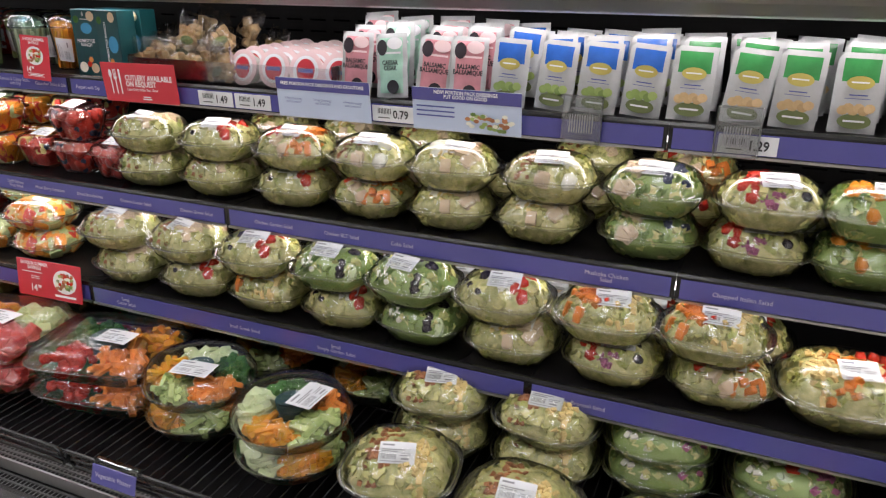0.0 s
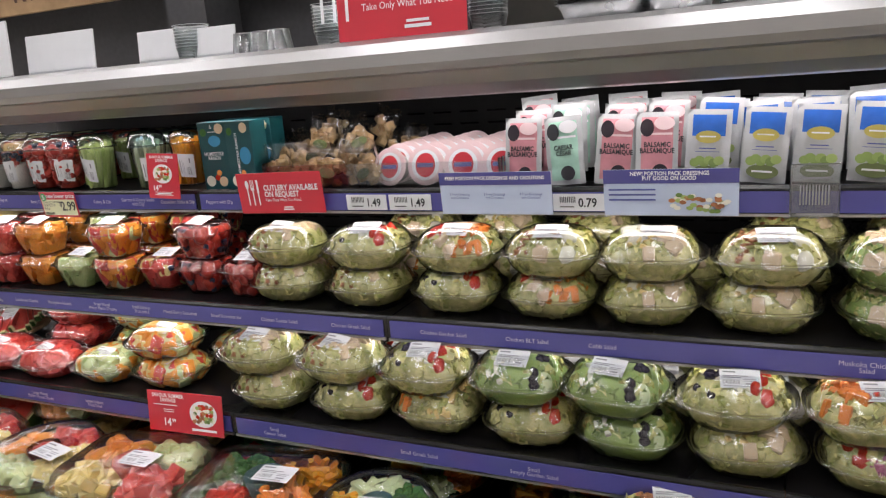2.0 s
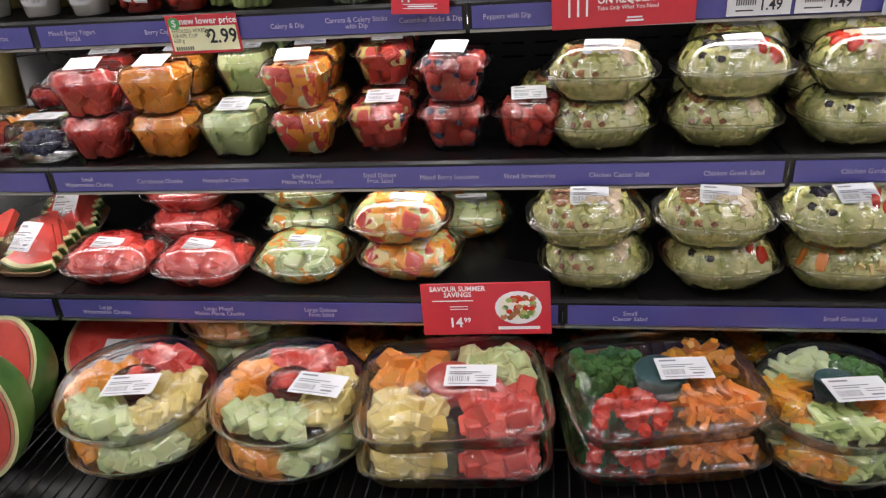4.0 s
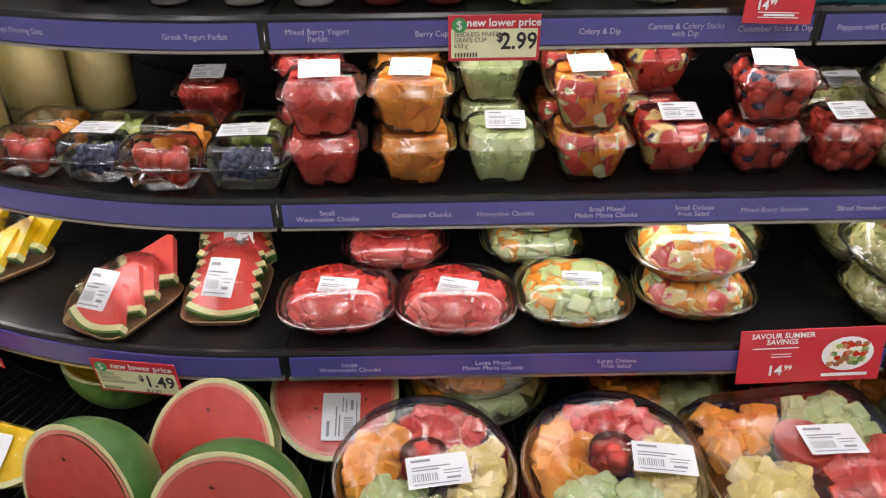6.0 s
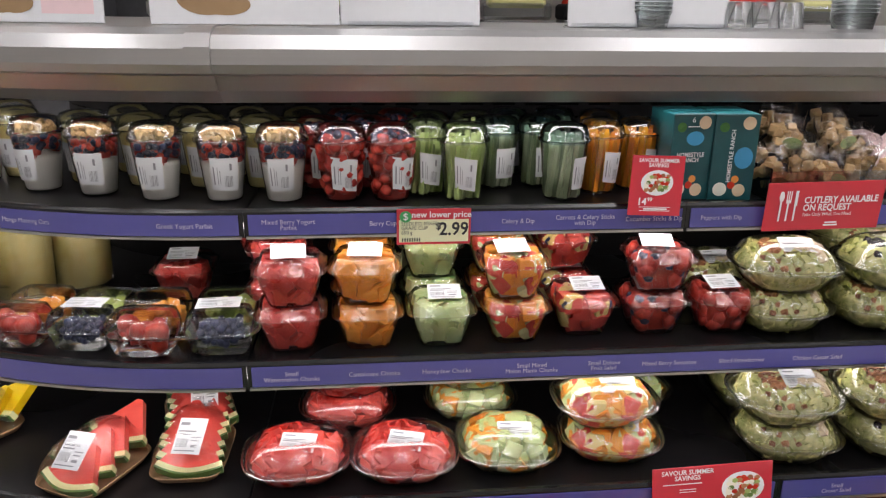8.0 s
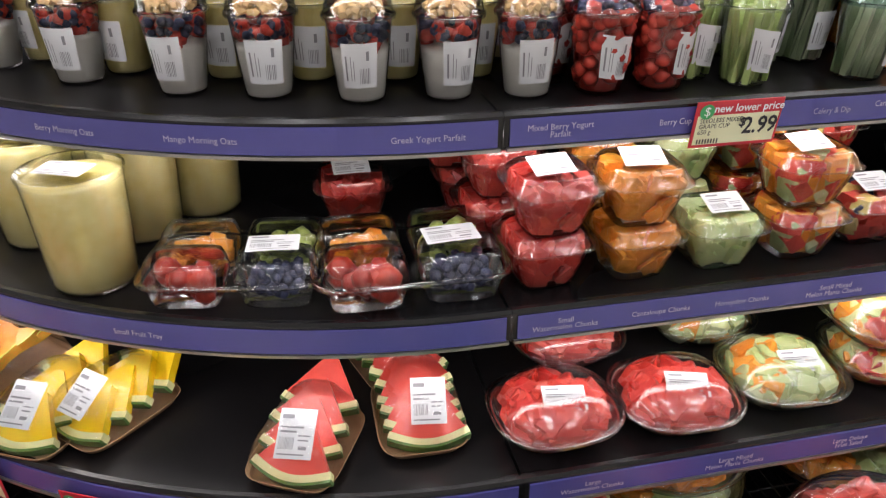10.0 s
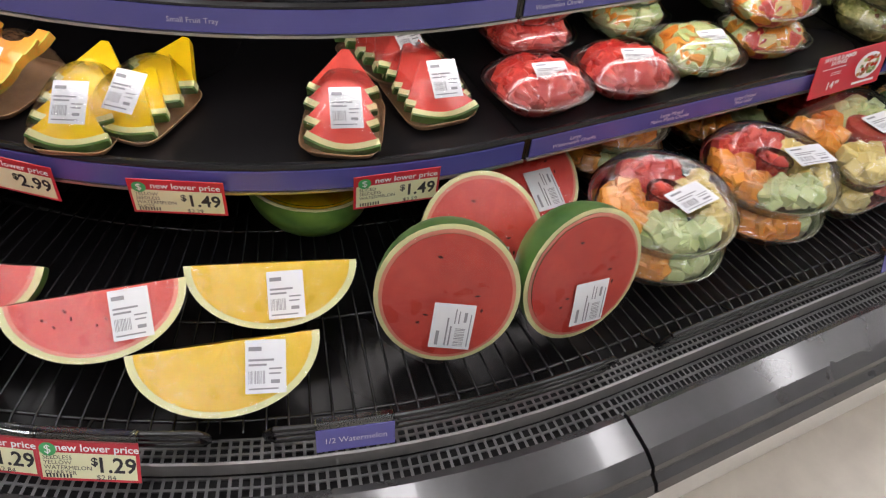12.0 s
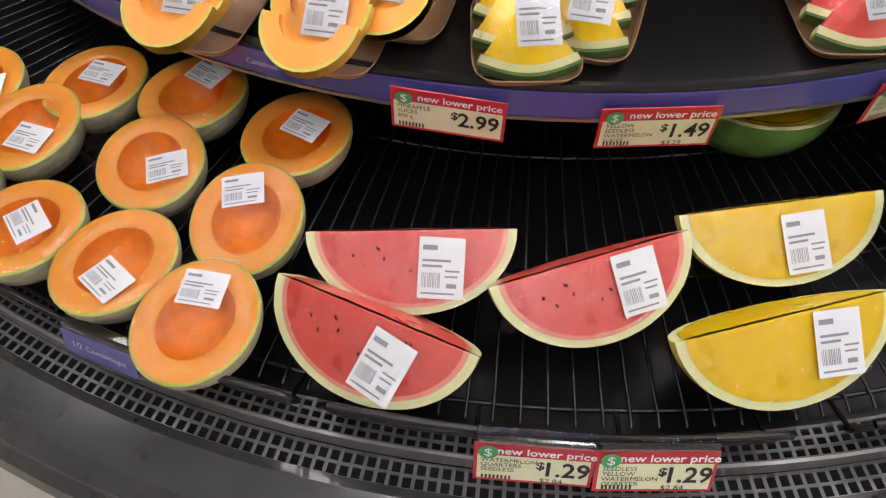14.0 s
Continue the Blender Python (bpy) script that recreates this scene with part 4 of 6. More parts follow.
# ---- cut melons ----
def melon_half(flesh="melon_red", rx=0.108, ry=0.108, rz=0.118, rind="rind_green"):
    """Half melon: the cut face lies in the plane z = 0 looking up, the rind bulges below."""
    r = root("half_watermelon", "half seedless watermelon, red cut face in cling film", "watermelon", "cut watermelons")
    n, m = 40, 10
    rings = [(rx * math.cos(1.5708 * (1 - i / m)), rz * math.cos(1.5708 * (1 - i / m)), -ry * math.sin(1.5708 * (1 - i / m))) for i in range(1, m + 1)]
    loft("rind", [(a, b, z) for a, b, z in rings], M[rind], r, "striped green rind", n=n, top=False)
    def face(name, k0, k1, z, material, dome=0.0):
        v, f = [], []
        steps_ = 8
        for j in range(steps_ + 1):
            k = k0 + (k1 - k0) * j / steps_
            for x, y in ellipse(rx * k, rz * k, 2.0, n):
                v.append((x, y, z + dome * (1 - k * k) + 0.0012 * noise.noise(Vector((x, y, 0)) * 60)))
        for j in range(steps_):
            for q in range(n):
                p = (q + 1) % n
                f.append((j * n + q, j * n + p, j * n + n + p, j * n + n + q))
        return mesh_ob(name, v, f, material, r, smooth=True)
    face("rind_edge", 0.93, 1.0, 0.0, M["rind_white"])
    face("flesh_edge", 0.88, 0.935, 0.0015, M["melon_pink"] if flesh == "melon_red" else M[flesh])
    face("flesh", 0.002, 0.885, 0.003, M[flesh], 0.003)
    rg = random.Random(5)
    seeds = []
    for i in range(6):
        a, q = rg.uniform(0, 6.28), rg.uniform(0.35, 0.6)
        seeds.append(stamp(ICO, (rx * q * math.cos(a), rz * q * math.sin(a), 0.0065), (0.0022, 0.0042, 0.0008), rg, 0.1))
    mesh_ob("seeds", *merge(seeds), M["seed"], r)
    fl = [(rx * 1.01 * k, rz * 1.01 * k, 0.0075) for k in (1.0, 0.8, 0.5, 0.1)]
    loft("cling_film", fl, M["film"], r, n=n, bottom=False)
    return r


def melon_quarter(flesh, rind, length=0.128, rad=0.095, label="", lab=(0.03, 0.0, 0)):
    """A quarter: two flat half-round faces that meet at a ridge along x, rind underneath."""
    r = root("watermelon_quarter", label, "watermelon", "cut watermelons")
    n, m = 24, 10
    # rind: an angular quarter of an ellipsoid, from the front face (-y, tilted) round to the back face
    def ring(k, a):
        return (length * math.cos(a), rad * k, a)
    v, f = [], []
    lo, hi = math.radians(-90 - 45), math.radians(-90 + 45)
    for j in range(m + 1):
        b = lo + (hi - lo) * j / m
        for i in range(n + 1):
            a = math.pi * i / n
            q = rad * math.sin(a)
            v.append((length * math.cos(a), q * math.cos(b), q * math.sin(b)))
    for j in range(m):
        for i in range(n):
            o = j * (n + 1) + i
            f.append((o, o + 1, o + n + 2, o + n + 1))
    mesh_ob("rind", v, f, M[rind], r, "waxy rind", smooth=True)
    for side, b in ((-1, lo), (1, hi)):
        nrm = Vector((0, math.cos(b + 1.5708 * -side * -1), math.sin(b + 1.5708 * -side * -1)))
        nrm = Vector((0, side * math.sin(math.radians(45)), math.cos(math.radians(45))))
        def half(name, k0, k1, lift, material):
            vv, ff = [], []
            s = 6
            for j in range(s + 1):
                k = k0 + (k1 - k0) * j / s
                for i in range(n + 1):
                    a = math.pi * i / n
                    q = rad * k * math.sin(a)
                    p = Vector((length * k * math.cos(a), q * math.cos(b), q * math.sin(b))) + nrm * (lift + 0.001 * noise.noise(Vector((k * 9, a * 6, side))))
                    vv.append(p)
            for j in range(s):
                for i in range(n):
                    o = j * (n + 1) + i
                    ff.append((o, o + 1, o + n + 2, o + n + 1))
            return mesh_ob(name, vv, ff, material, r, smooth=True)
        half("rind_edge", 0.91, 1.0, 0.0004, M["rind_white"])
        half("flesh_edge", 0.86, 0.915, 0.0012, M["melon_pink"] if flesh == "melon_red" else M[flesh])
        half("flesh", 0.0, 0.865, 0.002, M[flesh])
        if side < 0:
            half("cling_film", 0.0, 1.0, 0.0055, M["film"])
        if flesh == "melon_red" and side == -1:
            rg = random.Random(4)
            seeds = []
            for i in range(14):
                a, q = math.pi * rg.uniform(0.1, 0.9), rg.uniform(0.35, 0.66)
                p = Vector((length * q * math.cos(a), rad * q * math.sin(a) * math.cos(b), rad * q * math.sin(a) * math.sin(b))) + nrm * 0.0035
                seeds.append(stamp(ICO, p, (0.0022, 0.0012, 0.0034), rg, 0.3))
            mesh_ob("seeds", *merge(seeds), M["seed"], r)
    # label on the front face
    L = label_on(r, 0.054, 0.072, (0, 0, 0))
    x, dn, tilt = lab
    c = Vector((x, dn * math.cos(lo), dn * math.sin(lo))) + Vector((0, -0.7071, 0.7071)) * 0.0075
    L.matrix_basis = Matrix.Translation(c) @ pose(0, 0, 0, 45, 0, 0) @ pose(0, 0, 0, 0, 0, tilt)
    return r


def cantaloupe_half(seed=1, lab=(0.0, -0.02, 0)):
    rg = random.Random(seed)
    r = root("half_cantaloupe", "half cantaloupe with scooped hollow, wrapped in film", "cantaloupe", "cut cantaloupes")
    n, m, R, L = 36, 10, 0.072, 0.080
    loft("rind", [(R * math.sin(1.5708 * i / m), L * math.sin(1.5708 * i / m), -R * math.cos(1.5708 * i / m)) for i in range(1, m + 1)], M["cant_rind"], r, "netted tan rind", n=n, top=False)
    loft("flesh_edge", [(R, L, 0.0), (R * 0.985, L * 0.985, 0.002), (R * 0.95, L * 0.95, 0.003)], M["cant_edge"], r, "green-gold edge", n=n, bottom=False, top=False)
    loft("flesh", [(R * 0.96, L * 0.96, 0.0028), (R * 0.9, L * 0.9, 0.0042), (R * 0.72, L * 0.7, 0.004), (R * 0.60, L * 0.62, 0.001)], M["cant"], r, n=n, bottom=False, top=False)
    ob = loft("hollow", [(R * 0.61, L * 0.63, 0.0015), (R * 0.56, L * 0.58, -0.008), (R * 0.44, L * 0.46, -0.022), (R * 0.24, L * 0.26, -0.031), (R * 0.03, L * 0.03, -0.034)], M["cant_deep"], r, n=n, bottom=False)
    loft("cling_film", [(R * 1.01, L * 1.01, 0.005), (R * 0.8, L * 0.8, 0.0072), (R * 0.4, L * 0.4, 0.0066), (R * 0.05, L * 0.05, 0.006)], M["film"], r, n=n, bottom=False)
    label_on(r, 0.054, 0.044, (lab[0], lab[1], 0.0085), 0, 0, lab[2])
    return r


def slice_tray(kind, seed=1, count=5, w=0.13, l=0.17, paper_turn=-8):
    """Kraft tray of overlapping melon wedges under film."""
    rg = random.Random(seed)
    names = {"melon_red": "red watermelon", "pine": "yellow pineapple", "cant": "orange cantaloupe", "melon_yellow": "yellow watermelon"}
    r = root("sliced_melon_tray", f"kraft tray of {names[kind]} slices under cling film", "fruit tray", "trays of melon slices")
    loft("tray", [(w * 0.40, l * 0.42, 0.001, 5), (w * 0.44, l * 0.46, 0.004, 5), (w * 0.5, l * 0.5, 0.018, 5), (w * 0.51, l * 0.51, 0.018, 5), (w * 0.44, l * 0.45, 0.006, 5), (w * 0.1, l * 0.1, 0.005, 5)], M["kraft"], r, "brown kraft tray", e=5, n=36)
    for i in range(count):
        y = l * (-0.36 + 0.72 * i / max(1, count - 1))
        hgt, half, th = 0.078 * rg.uniform(0.9, 1.05), w * 0.46, 0.016
        if kind == "cant":
            n = 14
            outer = [(half * math.cos(math.pi * k / n), -half * 1.1 * math.sin(math.pi * k / n)) for k in range(n + 1)]
            inner = [(half * 0.62 * math.cos(math.pi * k / n), -half * 0.55 * math.sin(math.pi * k / n)) for k in range(n, -1, -1)]
            mid = None
        else:
            n = 10
            arc = [(half * (2 * k / n - 1), -0.016 * math.sin(math.pi * k / n)) for k in range(n + 1)]
            outer = arc
            inner = [(0.006, hgt), (-0.006, hgt)]
        poly = outer + inner
        def slab_(name, polyg, t, material, dy=0.0):
            v = [(x, -t / 2 + dy, z) for x, z in polyg] + [(x, t / 2 + dy, z) for x, z in polyg]
            k = len(polyg)
            fs = [tuple(range(k)), tuple(reversed(range(k, 2 * k)))] + [(a, k + a, k + (a + 1) % k, (a + 1) % k) for a in range(k)]
            o = mesh_ob(name, v, fs, material, r)
            o.matrix_basis = pose(rg0[0], y, 0.022 + 0.005 * i + (0.045 if kind == "cant" else 0), -64 + rg0[1], 0, rg0[2])
            return o
        rg0 = (rg.uniform(-0.006, 0.006), rg.uniform(-5, 5), rg.uniform(-6, 6))
        slab_("slice", poly, th, M[kind])
        # rind bands under the flesh
        if kind == "cant":
            band = outer + [(x * 0.95, z * 0.95) for x, z in reversed(outer)]
            slab_("rind", band, th + 0.001, M["cant_edge"])
        else:
            band = outer + [(x * 0.93, z + 0.011) for x, z in reversed(outer)]
            slab_("rind", band, th + 0.001, M["rind_white"])
            skin = [(x, z - 0.003) for x, z in outer] + [(x, z + 0.001) for x, z in reversed(outer)]
            slab_("skin", skin, th + 0.002, M["rind_green"])
    film = [(w * 0.51, l * 0.51, 0.017, 5), (w * 0.46, l * 0.48, 0.045, 4), (w * 0.3, l * 0.4, 0.078, 3), (w * 0.1, l * 0.2, 0.088, 2)]
    loft("cling_film", film, M["film"], r, e=4, bottom=False, n=32)
    label_on(r, 0.05, 0.068, (0.008, -l * 0.26, 0.076), 32, 0, paper_turn)
    return r


# ---- signs ----
def price_tag(lines, price, old="", w=0.142, h=0.07, tag="red and cream price card reading new lower price"):
    """Card whose top middle is the origin, facing -y."""
    r = root("price_card", tag, "price sign", "price cards on the shelf edges")
    box("card", w, 0.0018, h, (0, 0, -h / 2), M["red"], r, "red printed card", 0.0006)
    v, f = quad_list([(-w / 2 + 0.004, -h + 0.005, w / 2 - 0.004, -h * 0.29)], -0.0016)
    mesh_ob("panel", v, f, M["cream"], r, "cream price panel")
    v, f = disc(-w * 0.38, -h * 0.2, 0.0105, 0.0105, -0.0028)
    mesh_ob("badge", v, f, M["green_ink"], r, "green round badge")
    text(r, "$", 0.018, -w * 0.38, -0.0034, -h * 0.2, M["white_ink"])
    text(r, "new lower price", 0.0155, w * 0.1, -0.0026, -h * 0.155, M["white_ink"], bold=0.02)
    for i, s in enumerate(lines):
        text(r, s, 0.0092, -w * 0.44, -0.0026, -h * (0.40 + 0.125 * i), M["ink"], "LEFT", 0.95)
    text(r, "$", 0.018, w * 0.06, -0.0026, -h * 0.48, M["ink"], bold=0.02)
    text(r, price, 0.034, w * 0.27, -0.0026, -h * 0.57, M["ink"], squeeze=0.88, bold=0.02)
    if old:
        text(r, old, 0.011, w * 0.16, -0.0026, -h * 0.87, M["ink"])
    bars = [(-w * 0.43 + i * 0.0042, -h * 0.9, -w * 0.43 + i * 0.0042 + 0.0022, -h * 0.8) for i in range(8)]
    mesh_ob("barcode", *quad_list(bars, -0.0026), M["ink"], r)
    return r


def hang(ob, u, r, z, tilt=6, lean=0.0):
    p = pt(u, r + 0.016, z)
    ob.matrix_basis = Matrix.Translation(p) @ pose(0, 0, 0, 0, 0, turn(u)) @ pose(0, 0, 0, tilt, lean, 0)
    return ob


def u_of(x, y):
    return x if x >= XC else XC - ARC * math.atan2(XC - x, YC - y)


def cutlery_sign(w=0.206, h=0.086):
    r = root("cutlery_sign", "red card sign with white cutlery, cutlery available on request", "sign", "red cutlery signs")
    box("card", w, 0.002, h, (0, 0, h / 2), M["red"], r, "red card", 0.0006)
    y = -0.0022
    k = h / 0.086
    icons = []
    for i, x in enumerate((-0.079, -0.066, -0.053)):
        icons.append(quad_list([((x - 0.0016) * k, 0.018 * k, (x + 0.0016) * k, 0.055 * k)], y))
        if i == 0:
            icons.append(disc(x * k, 0.062 * k, 0.0045 * k, 0.0095 * k, y - 0.0003))
        elif i == 1:
            icons.append(quad_list([((x - 0.0045) * k, 0.05 * k, (x + 0.0045) * k, 0.056 * k)] + [((x + q - 0.0009) * k, 0.055 * k, (x + q + 0.0009) * k, 0.072 * k) for q in (-0.0036, 0, 0.0036)], y - 0.0003))
        else:
            icons.append(quad_list([((x - 0.0022) * k, 0.045 * k, (x + 0.003) * k, 0.072 * k)], y - 0.0003))
    mesh_ob("cutlery_icon", *merge(icons), M["white_ink"], r)
    text(r, "CUTLERY AVAILABLE", 0.0165 * k, -0.038 * k, y, 0.054 * k, M["white_ink"], "LEFT", 0.86, bold=0.025)
    text(r, "ON REQUEST", 0.0165 * k, -0.038 * k, y, 0.0405 * k, M["white_ink"], "LEFT", 0.86, bold=0.025)
    text(r, "Take Only What You Need", 0.0088 * k, -0.038 * k, y, 0.0285 * k, M["white_ink"], "LEFT", 0.9)
    mesh_ob("small_logo", *quad_list([(0.006 * k, 0.012 * k, 0.028 * k, 0.0145 * k), (0.004 * k, 0.007 * k, 0.03 * k, 0.010 * k)], y), M["white_ink"], r)
    return r


def salad_picture(r, x, z, k, y):
    mesh_ob("plate", *disc(x, z, 0.034 * k, 0.026 * k, y), M["white_ink"], r, "white printed dish")
    rg = random.Random(2)
    for m in ("bacon", "tomato", "greens", "egg_white"):
        l = [disc(x + rg.uniform(-0.024, 0.024) * k, z + rg.uniform(-0.016, 0.016) * k, 0.005 * k, 0.004 * k, y - 0.0004 - 0.00005 * i, 7) for i in range(16)]
        tagged(mesh_ob("printed_salad", *merge(l), M[m], r), kind="stuff")


def savings_sign(w, h, tall=True):
    r = root("savings_sign", "red card reading savour summer savings 14.99 with salad picture", "sign", "red savings cards")
    box("card", w, 0.002, h, (0, 0, h / 2), M["red"], r, "red card", 0.0006)
    y = -0.0022
    if tall:
        text(r, "SAVOUR SUMMER\nSAVINGS", 0.0095, 0, y, h * 0.88, M["white_ink"], squeeze=0.95, bold=0.02)
        salad_picture(r, 0, h * 0.55, 0.85, y)
        text(r, "14", 0.017, -0.024, y, h * 0.23, M["white_ink"], bold=0.03)
        text(r, "99", 0.009, -0.010, y, h * 0.27, M["white_ink"], bold=0.03)
        mesh_ob("small_print", *quad_list([(-0.028, 0.008, 0.028, 0.0092), (-0.028, 0.0145, 0.028, 0.0155), (-0.02, 0.0105, 0.022, 0.013)], y), M["white_ink"], r)
    else:
        text(r, "SAVOUR SUMMER\nSAVINGS", 0.0125, -0.046, y, h * 0.84, M["white_ink"], squeeze=0.95, bold=0.02)
        salad_picture(r, 0.055, h * 0.52, 1.15, y)
        text(r, "14", 0.024, -0.052, y, h * 0.24, M["white_ink"], bold=0.03)
        text(r, "99", 0.012, -0.032, y, h * 0.29, M["white_ink"], bold=0.03)
        mesh_ob("small_print", *quad_list([(-0.09, h * 0.66, -0.02, h * 0.68), (-0.06, h * 0.55, -0.03, h * 0.565), (-0.06, h * 0.5, -0.03, h * 0.515), (0.02, h * 0.1, 0.09, h * 0.16)], y), M["white_ink"], r)
    return r


hang(price_tag(["SEEDLESS MIXED", "GRAPE CUP", "650 g"], "2.99", w=0.128, h=0.066), 0.322, R3, Z3 + 0.008)
hang(price_tag(["SLICED", "SEEDLESS", "WATERMELON"], "1.49", "$3.29"), u_of(-0.233, -0.134), R1, Z1 - 0.008, 4, -1)
hang(price_tag(["YELLOW", "SEEDLESS", "WATERMELON", "SLICES"], "1.49", "$3.29"), u_of(-0.558, -0.062), R1, Z1 - 0.012, 4)
hang(price_tag(["PINEAPPLE", "SLICES", "800 g"], "2.99"), u_of(-0.771, 0.069), R1, Z1 - 0.006, 4, 3)
for u_, lines, tilt in ((u_of(-0.862, -0.308), ["WATERMELON", "QUARTERS", "SEEDLESS"], -16), (u_of(-0.752, -0.368), ["SEEDLESS", "YELLOW", "WATERMELON", "QUARTER"], -20)):
    t = price_tag(lines, "1.29", "$2.84", w=0.126, h=0.064)
    t.matrix_basis = Matrix.Translation(pt(u_, RD + 0.048, ZD + 0.052)) @ pose(0, 0, 0, 0, 0, turn(u_)) @ pose(0, 0, 0, tilt, 0, 0)
    b = box("holder", 0.122, 0.016, 0.014, (0, 0.006, 0.004), M["acrylic"], t, "clear clip-on holder", 0.002)
for u_, s in ((u_of(-0.43, -0.45), "1/2 Watermelon"), (u_of(-1.24, 0.02), "1/2 Cantaloupe"), (0.62, "Fruit Platter"), (1.36, "Vegetable Platter")):
    r = root("deck_tag", "violet label holder clipped to the wire fence", "shelf label", "violet deck labels")
    box("card", 0.105, 0.002, 0.036, (0, 0, -0.018), M["strip"], r, "violet card", 0.0005)
    box("holder", 0.105, 0.014, 0.012, (0, 0.007, 0.005), M["acrylic"], r, "clear clip", 0.002)
    text(r, s, 0.0125, 0, -0.002, -0.018, M["lilac_ink"])
    r.matrix_basis = Matrix.Translation(pt(u_, RD + 0.045, ZD + 0.055)) @ pose(0, 0, 0, 0, 0, turn(u_)) @ pose(0, 0, 0, -18, 0, 0)

place(cutlery_sign(0.22, 0.09), 1.022, -0.019, Z3 - 0.041, 0, 4, -1)
place(savings_sign(0.094, 0.104), 0.703, -0.032, Z3 - 0.006, 0, -4, 2)
place(savings_sign(0.218, 0.094, False), 0.803, -0.186, Z1 - 0.05, 0, -8, -2)


def blue_sign(w, body, picture):
    h = 0.082
    r = root("dressing_sign", "pale blue card about free portion-pack dressings", "sign", "pale blue cards")
    box("card", w, 0.002, h, (0, 0, h / 2), M["blue_card"], r, "pale blue card", 0.0006)
    mesh_ob("header", *quad_list([(-w / 2, h * 0.7, w / 2, h)], -0.002), M["strip"], r, "violet header band")
    text(r, body, 0.0098, 0, -0.0026, h * 0.86, M["white_ink"], squeeze=0.86, bold=0.02)
    if picture:
        rg = random.Random(6)
        mesh_ob("small_print", *quad_list([(-w * 0.46, h * (0.55 - 0.11 * i), -w * 0.1, h * (0.585 - 0.11 * i)) for i in range(3)], -0.0022), M["blue_ink"], r)
        for m in ("bacon", "egg_white", "greens"):
            tagged(mesh_ob("printed_salad", *merge([disc(w * rg.uniform(0.02, 0.44), h * rg.uniform(0.1, 0.45), 0.006, 0.004, -0.0022 - 0.0001 * i, 7) for i in range(12)]), M[m], r), kind="stuff")
    else:
        for i, s in enumerate(("1 Free Dressing\nand Croutons", "2 Free Dressings\nand Croutons", "4 Free Dressings\nand Croutons")):
            text(r, s, 0.0078, -w * 0.32 + w * 0.32 * i, -0.0022, h * 0.44, M["blue_ink"], squeeze=0.82)
    return r


place(blue_sign(0.222, "FREE! PORTION PACK DRESSINGS AND CROUTONS", False), 1.512, -0.018, Z3 - 0.04, 0, 5)
place(blue_sign(0.222, "NEW! PORTION PACK DRESSINGS\nPUT GOOD ON GOOD", True), 1.828, -0.018, Z3 - 0.04, 0, 5)
for x, s in ((1.226, "1.49"), (1.326, "1.49"), (1.668, "0.79"), (2.33, "1.29")):
    r = root("shelf_ticket", "white paper shelf price ticket", "price ticket", "white shelf tickets")
    box("ticket", 0.094, 0.0012, 0.032, (0, 0, 0), M["paper"], r)
    text(r, s, 0.0235, 0.017, -0.0014, -0.001, M["ink"], squeeze=0.85, bold=0.02)
    mesh_ob("barcode", *quad_list([(-0.034 + 0.0034 * i, 0.0, -0.034 + 0.0034 * i + 0.0017, 0.011) for i in range(9)] + [(-0.034, -0.009, -0.008, -0.007)], -0.0014), M["ink"], r)
    place(r, x, YC - R3 - 0.010, Z3 - 0.019, 0, 3)


# ---- top shelf ----
def spread(ob, spots, z, size=1.0):
    """First spot takes ob itself, the rest take copies: (x, y, turn, lift)."""
    for i, s in enumerate(spots):
        x, y = s[0], s[1]
        m = pose(x, y, z + (s[3] if len(s) > 3 else 0), 0, 0, facing(x, y) + (s[2] if len(s) > 2 else 0)) @ Matrix.Scale(size, 4)
        if i == 0:
            ob.matrix_basis = m
        else:
            copy_thing(ob, m)


YC3 = 0.085
par = "clear cup of yogurt parfait with berries and granola"
cup_x = [(-0.69, 0.40), (-0.55, 0.29), (-0.40, 0.203), (-0.285, 0.162), (-0.163, 0.118), (-0.047, 0.105), (0.06, 0.094)]
spread(stick_cup(par, "parfait", 1), [(x, y, 0) for x, y in cup_x[0::2]], Z3)
spread(stick_cup(par, "parfait", 2), [(x, y, 14) for x, y in cup_x[1::2]], Z3)
spread(stick_cup("clear cup of creamy morning oats", "oats", 3), [(-0.63, 0.44), (-0.49, 0.33), (-0.34, 0.27), (-0.22, 0.235), (-0.10, 0.215), (0.01, 0.205), (-0.55, 0.45), (-0.28, 0.36), (-0.15, 0.33), (-0.03, 0.32), (0.08, 0.31)], Z3)
spread(stick_cup("clear cup of strawberries and blueberries", "berries", 4), [(0.163, 0.09, 0), (0.253, 0.088, 25), (0.118, 0.185, 5), (0.21, 0.19, 0), (0.17, 0.3, 8), (0.27, 0.29, 0)], Z3)
spread(stick_cup("clear cup of celery sticks with dip", "celery", 5), [(0.318, 0.13, 10), (0.383, 0.083, 0), (0.33, 0.24, 6), (0.42, 0.25, 6)], Z3)
spread(stick_cup("clear cup of celery and carrot sticks, blue lid", "cuke_stick", 6, "blue_lid"), [(0.458, 0.175, 20), (0.545, 0.185, 8), (0.566, 0.075, 40), (0.5, 0.29, 0), (0.6, 0.3, 0)], Z3)
spread(stick_cup("clear cup of yellow and orange pepper sticks", "pepper_y", 7), [(0.648, 0.125, 20), (0.728, 0.15, 30), (0.69, 0.26, 8)], Z3)


